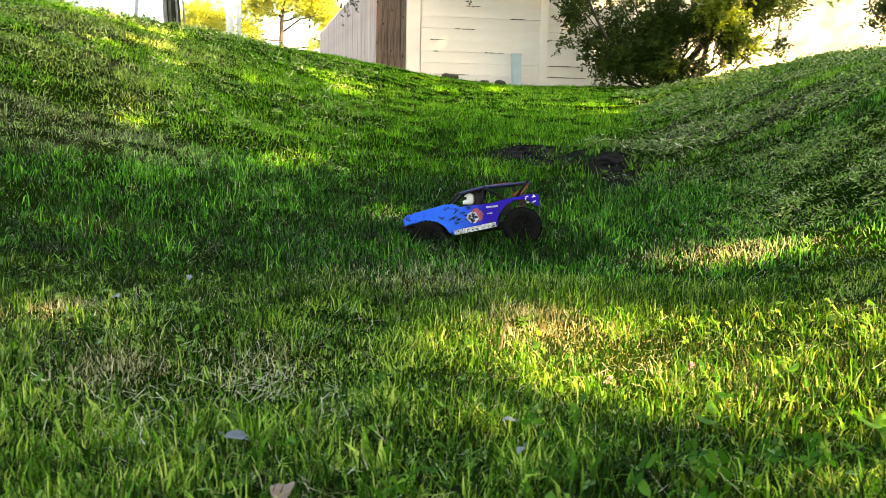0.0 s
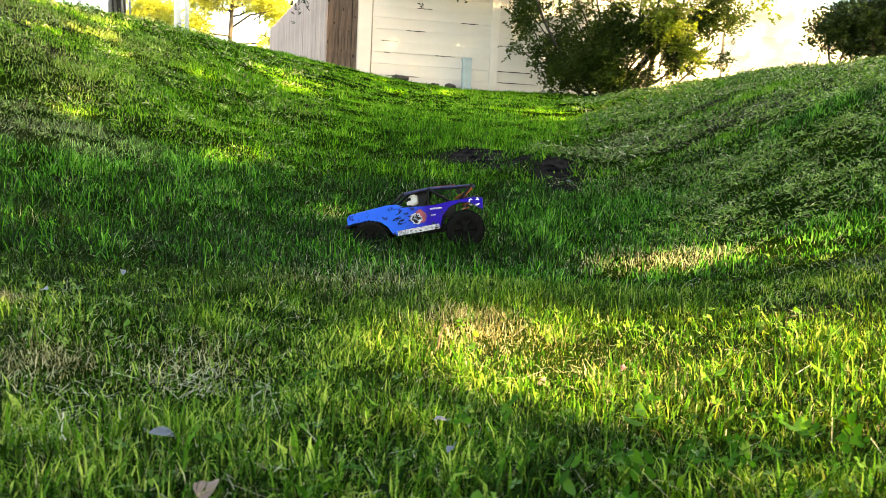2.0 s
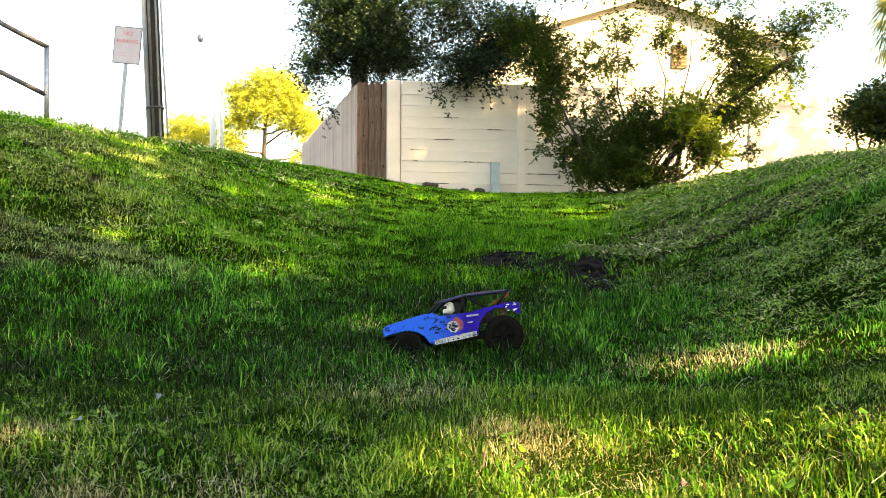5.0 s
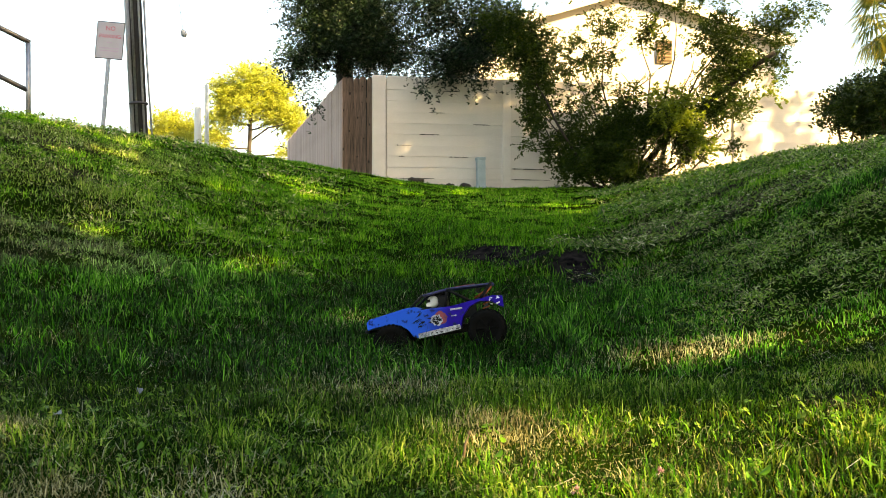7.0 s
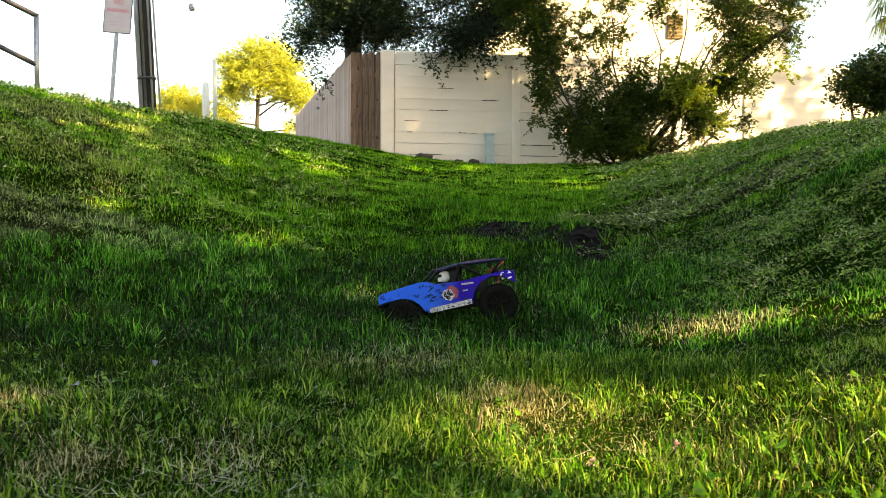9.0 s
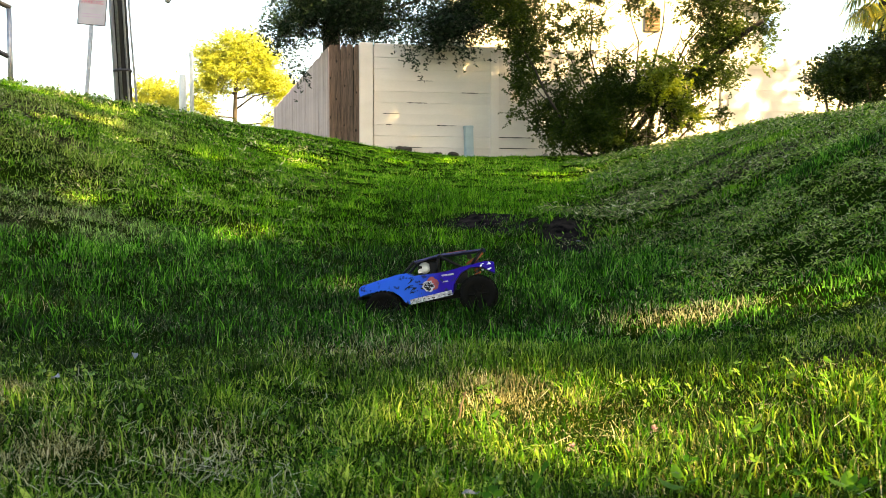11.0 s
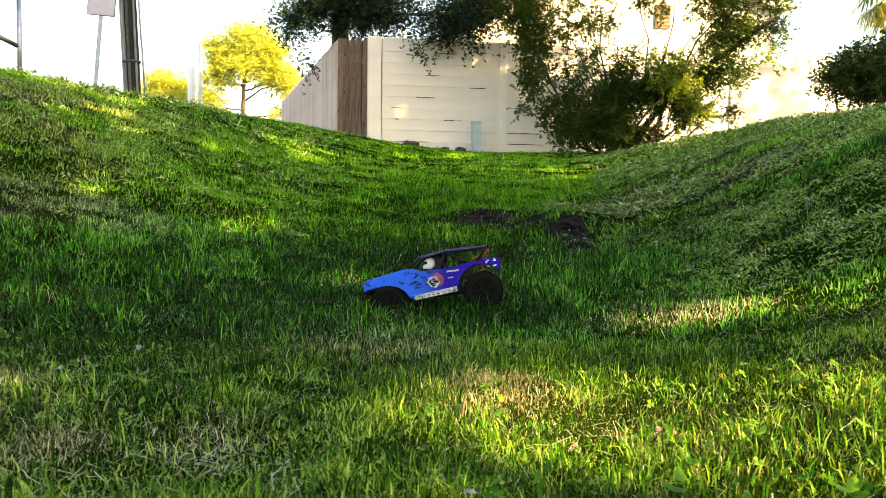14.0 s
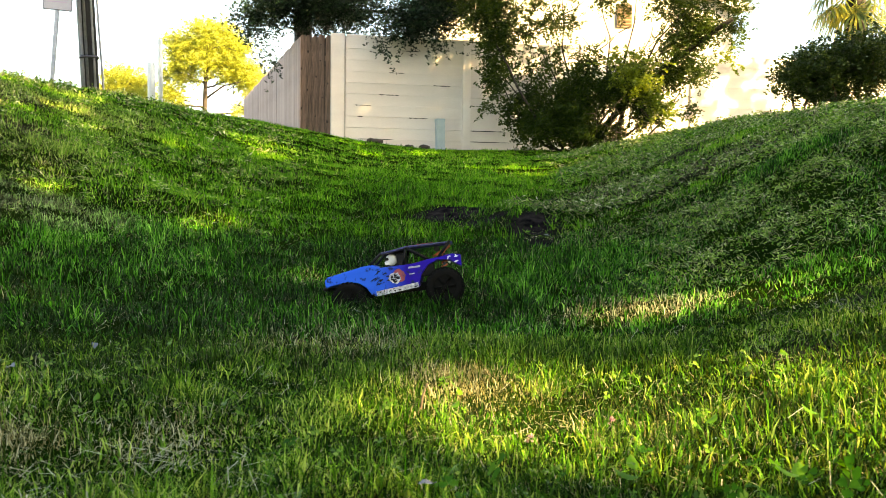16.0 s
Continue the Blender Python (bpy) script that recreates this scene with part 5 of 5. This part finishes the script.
def outer_grass():
    """Grass round about the swale and behind the viewpoint."""
    rng = np.random.RandomState(105)
    n, far = 260000, 60000
    x, y = rng.uniform(-6.5, 6.5, n), rng.uniform(-4, 10, n)
    x[:far], y[:far] = rng.uniform(-11, 11, far), rng.uniform(-6, 18.5, far)
    k = (np.abs(x) > 0.60 * y + 0.30) | (y < 0.3)
    k &= np.hypot(x, y) > 0.28
    x, y = x[k], y[k]
    n = len(x)
    az, h = rng.uniform(0, 2 * np.pi, n), 0.05 * rng.uniform(0.5, 1.4, n) * np.where(np.hypot(x, y) < 0.8, 0.6, 1)
    root = np.stack([x, y, ground(x, y) - 0.004], 1)
    s = np.stack([np.cos(az), np.sin(az), 0 * az], 1) * 0.017
    tip = root + np.stack([rng.normal(0, 0.4, n) * h, rng.normal(0, 0.4, n) * h, h], 1)
    v = np.stack([root - s, root + s, tip], 1).reshape(-1, 3)
    dry = (rng.rand(n) < 0.12) * rng.uniform(0.2, 0.8, n)
    return put_stuff("grass", v, np.arange(3 * n).reshape(-1, 3), M_GRASS, "lawn grass round about the swale", "grass", np.repeat(dry, 3), np.repeat(0.06 + rng.normal(0, 0.1, n), 3))


outer_grass()


def straw(y0, y1, per_m2, seed, longest=0.026, spots=None):
    """Cut dead stems lying on the soil."""
    rng = np.random.RandomState(seed)
    x, y = scatter(y0, y1, per_m2, rng)
    k = rng.rand(len(x)) > 1.3 * blobs(x, y, BARE_SPOTS)
    if spots:
        k &= rng.rand(len(x)) < blobs(x, y, spots) * np.clip(3 * patchy(x, y, 0.12, 35) - 0.9, 0.05, 1)
    x, y = x[k], y[k]
    n = len(x)
    az = rng.uniform(0, 2 * np.pi, n)
    d = np.stack([np.cos(az), np.sin(az), rng.normal(0.1, 0.3, n)], 1)
    s = np.stack([-np.sin(az), np.cos(az), 0 * az], 1) * (rng.uniform(0.0003, 0.0007, n)[:, None]) * (1.25 if spots else 1)
    c = np.stack([x, y, ground(x, y) + rng.uniform(0.004, 0.034 if spots else 0.02, n)], 1)
    L = rng.uniform(0.006, longest, n)[:, None]
    v = np.stack([c - d * L - s, c - d * L + s, c + d * L + s, c + d * L - s], 1).reshape(-1, 3)
    b = np.arange(n)[:, None] * 4
    return put_stuff("straw", v, np.concatenate([b + [0, 1, 2], b + [0, 2, 3]]), M_STRAW, "dead straw-coloured clippings between the grass", "straw")


straw(0.3, 2.6, 420, 111)
straw(2.6, 5.5, 700, 112)
straw(0.6, 2.4, 6000, 113, 0.017, [(-0.35, 1.14, 0.1, 0.15), (-0.5, 1.0, 0.12, 0.09), (-0.2, 0.95, 0.1, 0.08), (0.95, 1.85, 0.12, 0.14)])


LEAFLET = ((0.05, 0.0), (0.45, 0.42), (0.88, 0.46), (0.95, 0.0), (0.88, -0.46), (0.45, -0.42))


def clover_patch(y0, y1, per_m2, size, seed, material, name, label, want):
    """Low three-leaved plants."""
    rng = np.random.RandomState(seed)
    x, y = scatter(y0, y1, per_m2, rng)
    k = rng.rand(len(x)) < want(x, y) * (1 - 0.97 * blobs(x, y, BARE_SPOTS))
    x, y = x[k], y[k]
    x, y = x[~truck_shadow(x, y)], y[~truck_shadow(x, y)]
    n = len(x)
    z = ground(x, y) + rng.uniform(0.02, 0.065, n) * (size / 0.012) ** 0.4
    r = size * rng.uniform(0.6, 1.4, n)
    turn, tilt = rng.uniform(0, 2 * np.pi, n), rng.normal(0, 0.55, (n, 2))
    verts, faces = [], []
    for q in range(3):
        a = turn + q * 2 * np.pi / 3
        ring = []
        for along, across in LEAFLET:
            px, py = (np.cos(a) * along - np.sin(a) * across) * r, (np.sin(a) * along + np.cos(a) * across) * r
            ring.append(np.stack([x + px, y + py, z + px * tilt[:, 0] + py * tilt[:, 1] + abs(across) * 0.35 * r], 1))
        verts.append(np.stack(ring, 1))
    v = np.concatenate(verts, 0).reshape(-1, 3)
    b = np.arange(3 * n)[:, None] * 6
    f = np.concatenate([b + [0, 1, 2], b + [0, 2, 3], b + [0, 3, 4], b + [0, 4, 5]])
    return put_stuff(name, v, f, material, label, name.replace("_", " "))


clover_patch(0.30, 2.0, 500, 0.0058, 121, M_WEED, "clover", "small bright green clover leaves among the grass", lambda x, y: np.clip(1.5 * patchy(x, y, 0.22, 14) - 0.35, 0.03, 1))
clover_patch(0.5, 1.12, 300, 0.0105, 124, M_DARKCLOVER, "clover", "larger dark green clover leaves low in the lawn", lambda x, y: np.clip(2.4 * patchy(x, y, 0.16, 36) - 0.5, 0, 1) * smooth((x + 0.28) / 0.2))
clover_patch(2.0, 7.5, 1100, 0.0068, 122, M_WEED, "ground_cover", "low dull green broadleaf weeds on the bank", weedy)
clover_patch(7.5, 11.5, 320, 0.017, 123, M_WEED, "ground_cover", "low dull green broadleaf weeds on the bank crest", weedy)


def bank_weeds(y0, y1, per_m2, size, seed):
    """Short creeping leaves and wiry runners that lie in clumps on the banks."""
    rng = np.random.RandomState(seed)
    tx, ty = scatter(y0, y1, per_m2 / 14, rng)
    reach = np.maximum(weedy(tx, ty), 0.22 * smooth((-tx - 0.10 * ty) / 0.6) * smooth((ty - 3.4) / 1.0))
    worn, lump = blobs(tx, ty, WORN_SPOTS), patchy(tx, ty, 0.155, 28)
    reach = reach * np.clip(3.4 * lump - 1.05, 0.03, 1)
    k = (rng.rand(len(tx)) < reach * (1 - 0.75 * worn) * (1 - 0.84 * blobs(tx, ty, BARE_SPOTS))) & ~truck_shadow(tx, ty)
    tx, ty, lump = tx[k], ty[k], lump[k]
    n = len(tx) * 14
    tone = np.repeat(rng.rand(len(tx)), 14)
    x, y = np.repeat(tx, 14) + rng.normal(0, 1.9 * size, n), np.repeat(ty, 14) + rng.normal(0, 1.9 * size, n)
    wiry = rng.rand(n) < 0.35
    z = ground(x, y) + np.repeat(rng.uniform(0.006, 0.05, len(tx)) * (0.4 + 1.3 * lump), 14) * rng.uniform(0.4, 1.2, n) * (size / 0.014) ** 0.5
    a, b = rng.uniform(0, 2 * np.pi, n), rng.normal(0.15, 0.5, n)
    d = np.stack([np.cos(a) * np.cos(b), np.sin(a) * np.cos(b), np.sin(b)], 1)
    s = np.cross(d, rng.normal(0, 0.5, (n, 3)) + np.array([0, 0, 1.0]))
    s /= np.linalg.norm(s, axis=1, keepdims=True) + 1e-9
    L = (size * rng.uniform(0.7, 1.5, n) * np.where(wiry, 1.7, 1.0))[:, None]
    w = (size * rng.uniform(0.22, 0.42, n) * np.where(wiry, 0.28, 1.0))[:, None]
    c = np.stack([x, y, z], 1)
    v = np.stack([c - d * L, c + s * w, c + d * L, c - s * w], 1).reshape(-1, 3)
    f = np.arange(n)[:, None] * 4
    # leaf tone by clump, lowered in two patches and raised in two others
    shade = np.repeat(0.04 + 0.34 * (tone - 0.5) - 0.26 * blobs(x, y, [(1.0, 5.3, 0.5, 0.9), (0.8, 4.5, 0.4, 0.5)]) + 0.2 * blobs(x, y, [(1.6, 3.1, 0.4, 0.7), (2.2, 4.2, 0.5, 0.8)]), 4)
    dry = np.where(rng.rand(n) < 0.12 + 0.34 * (tone > 0.7) + 0.30 * wiry + 0.5 * blobs(x, y, WORN_SPOTS), rng.uniform(0.6, 1, n), 0)
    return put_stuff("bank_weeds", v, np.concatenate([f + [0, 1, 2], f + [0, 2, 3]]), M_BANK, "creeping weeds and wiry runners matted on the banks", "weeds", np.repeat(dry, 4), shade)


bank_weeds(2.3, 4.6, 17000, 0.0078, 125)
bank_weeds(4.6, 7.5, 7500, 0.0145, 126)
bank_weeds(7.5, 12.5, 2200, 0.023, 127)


def clover_plant(x, y, size, height, seed, label):
    rng = np.random.RandomState(seed)
    t = thing("clover_plant", Matrix.Translation((x, y, gz(x, y))), label, "clover", "large clover plants")
    for k in range(3):
        off = Vector((rng.uniform(-0.018, 0.018), rng.uniform(-0.015, 0.015), height * rng.uniform(0.7, 1.1)))
        part("stalk", tube([(0, 0, 0), off * 0.5 + Vector((0.004, 0, 0)), off], 0.0008, 5), M_CLOVER, t)
        tip_x, tip_y = rng.normal(0, 0.5, 2)
        bm = bmesh.new()
        for q in range(3):
            a = q * 2.094 + k
            pts = []
            for along, across in LEAFLET:
                pts.append(bm.verts.new(off + Vector((math.cos(a) * along - math.sin(a) * across, math.sin(a) * along + math.cos(a) * across, 0.3 * abs(across) + tip_x * along * math.cos(a) + tip_y * along * math.sin(a))) * size))
            for i in range(1, 5):
                bm.faces.new((pts[0], pts[i], pts[i + 1]))
        part("leaf", bm, M_CLOVER, t)
    return t


for n, (x, y, s, h) in enumerate([(0.09, 1.54, 0.019, 0.085), (0.44, 1.62, 0.012, 0.08), (0.66, 1.43, 0.014, 0.08), (-0.02, 1.45, 0.010, 0.06), (-0.27, 1.39, 0.010, 0.06), (-0.53, 1.48, 0.011, 0.06), (0.50, 1.31, 0.012, 0.07), (0.23, 0.86, 0.016, 0.06), (0.11, 1.38, 0.009, 0.05)]):
    clover_plant(x, y, s * 0.68, h * 0.6, 130 + n, "bright green clover plant with three-part leaves in the lawn")


def broadleaf_weed(x, y, height, length, turn, count, seed, label):
    """A low plant with a few oval leaves on short stalks."""
    rng = np.random.RandomState(seed)
    t = thing("broadleaf_weed", Matrix.Translation((x, y, gz(x, y))), label, "weed", "broadleaf weeds")
    for k in range(count):
        a = radians(turn) + k * 2.3 + rng.normal(0, 0.2)
        size = length * (1.0 if k == 0 else rng.uniform(0.5, 0.8))
        foot = Vector((math.cos(a), math.sin(a), 0)) * 0.008 * k + Vector((0, 0, height * rng.uniform(0.55, 1.0)))
        part("stalk", tube([(0, 0, -0.005), foot * 0.5 + Vector((0.003, 0, 0)), foot], 0.0011, 5), M_WEED, t)
        lift = rng.uniform(0.25, 0.8)
        ahead = Vector((math.cos(a) * math.cos(lift), math.sin(a) * math.cos(lift), math.sin(lift)))
        side = Vector((-math.sin(a), math.cos(a), 0))
        up = ahead.cross(side)
        bm = bmesh.new()
        rows, n = [], 8
        for i in range(n + 1):
            f = i / n
            w = size * 0.33 * math.sin(math.pi * (0.04 + 0.94 * f)) ** 0.7
            c = foot + ahead * size * f + up * size * 0.10 * math.sin(f * 2.6) * -1
            rows.append([bm.verts.new(c + side * w * q - up * abs(q) * w * 0.3) for q in (-1, -0.5, 0, 0.5, 1)])
        for p, q in zip(rows, rows[1:]):
            for i in range(4):
                bm.faces.new((p[i], p[i + 1], q[i + 1], q[i])).smooth = True
        part("leaf", bm, M_CLOVER, t)
    return t


for n, (x, y, h, size, turn, count) in enumerate([(0.31, 1.05, 0.045, 0.036, 190, 3), (0.49, 0.98, 0.045, 0.034, 160, 3), (0.20, 0.71, 0.040, 0.022, 80, 2), (-0.49, 1.33, 0.045, 0.016, 90, 1), (0.08, 1.32, 0.055, 0.020, 30, 2), (-0.22, 0.86, 0.045, 0.016, 100, 2), (0.46, 1.21, 0.05, 0.022, 20, 2), (0.16, 0.76, 0.04, 0.020, 120, 2), (0.06, 0.75, 0.03, 0.022, 70, 2), (0.60, 1.15, 0.05, 0.024, 140, 2), (-0.62, 1.05, 0.03, 0.018, 60, 2), (-0.05, 1.05, 0.03, 0.016, 200, 2), (0.72, 1.5, 0.06, 0.022, 100, 2)]):
    broadleaf_weed(x, y, h, size, turn, count, 300 + n, "low broadleaf weed with oval green leaves in the lawn")


def flower(x, y, h, seed):
    t = thing("clover_flower", Matrix.Translation((x, y, gz(x, y))), "faded pink clover blossom on a thin stalk", "flower", "clover flowers")
    part("stalk", tube([(0, 0, 0), (0.003, 0, h * 0.6), (0.0, 0, h)], 0.0009, 5), M_CLOVER, t)
    bm = bmesh.new()
    rng = np.random.RandomState(seed)
    for k in range(46):
        a, b = rng.uniform(0, 6.28), rng.uniform(-0.6, 1.4)
        d = Vector((math.cos(a) * math.cos(b), math.sin(a) * math.cos(b), math.sin(b)))
        c = Vector((0, 0, h)) + d * 0.0045
        s = d.cross(Vector((0.3, 0.2, 1))).normalized() * 0.0012
        v = [bm.verts.new(q) for q in (c - s, c + s, c + d * 0.005)]
        bm.faces.new(v)
    part("blossom", bm, M_FLOWER, t)
    return t


flower(0.32, 1.23, 0.055, 1)
flower(0.19, 1.19, 0.042, 2)


def fallen_leaf(x, y, lift, length, material, label, seed):
    rng = np.random.RandomState(seed)
    t = thing("fallen_leaf", pose(x, y, gz(x, y) + lift, rng.uniform(-25, 25), rng.uniform(-25, 25), rng.uniform(0, 360)), label, "leaf", "fallen leaves")
    bm = bmesh.new()
    mid, n = [], 7
    left, right = [], []
    for i in range(n):
        f = i / (n - 1)
        w = length * 0.26 * math.sin(math.pi * min(f * 0.93 + 0.05, 1)) ** 0.8
        z = length * 0.12 * math.sin(f * 3.0) + rng.normal() * length * 0.01
        mid.append(bm.verts.new((length * (f - 0.5), 0, z)))
        left.append(bm.verts.new((length * (f - 0.5), w, z + w * 0.35)))
        right.append(bm.verts.new((length * (f - 0.5), -w, z + w * 0.3)))
    for i in range(n - 1):
        bm.faces.new((mid[i], mid[i + 1], left[i + 1], left[i]))
        bm.faces.new((mid[i + 1], mid[i], right[i], right[i + 1]))
    for f in bm.faces:
        f.smooth = True
    part("leaf_blade", bm, material, t)
    part("leaf_stalk", tube([(-length * 0.5, 0, 0), (-length * 0.75, 0.002, 0.004)], 0.0009, 5), material, t)
    return t


for n, (x, y, lift, s, pale) in enumerate([(-0.71, 1.53, 0.030, 0.030, 1), (-0.74, 2.02, 0.030, 0.030, 1), (-0.30, 0.92, 0.022, 0.030, 1), (0.03, 1.0, 0.03, 0.018, 1), (0.04, 0.89, 0.03, 0.018, 1), (-0.13, 2.5, 0.03, 0.024, 1), (-0.21, 0.78, 0.014, 0.050, 0), (0.05, 0.66, 0.03, 0.03, 0), (0.80, 4.55, 0.02, 0.05, 1)]):
    fallen_leaf(x, y, lift, s, M_PALELEAF if pale else M_DEADLEAF, "pale bluish dead leaf lying on the grass" if pale else "curled brown dead leaf lying on the grass", 150 + n)


def seed_stalk(x, y, h, lean, label):
    t = thing("dry_grass_stalk", Matrix.Translation((x, y, gz(x, y))), label, "grass stalk", "dry stalks")
    part("stem", tube([(0, 0, 0), (lean * 0.3, 0, h * 0.55), (lean, 0.01, h)], [0.003, 0.0025, 0.001], 5), M_STEM, t)
    part("seed_head", tube([(lean * 0.85, 0.008, h * 0.9), (lean * 1.05, 0.01, h * 1.05)], [0.004, 0.001], 6), M_STEM, t)
    return t


for x, y, h, lean in [(1.45, 6.3, 0.16, -0.05), (1.52, 6.35, 0.11, 0.03), (1.64, 12.0, 0.2, -0.05), (1.35, 6.2, 0.09, -0.04), (2.6, 12.6, 0.22, -0.08), (0.035, 1.5, 0.05, 0.012)]:
    seed_stalk(x, y, h, lean, "bleached dry grass stalk standing in the lawn")
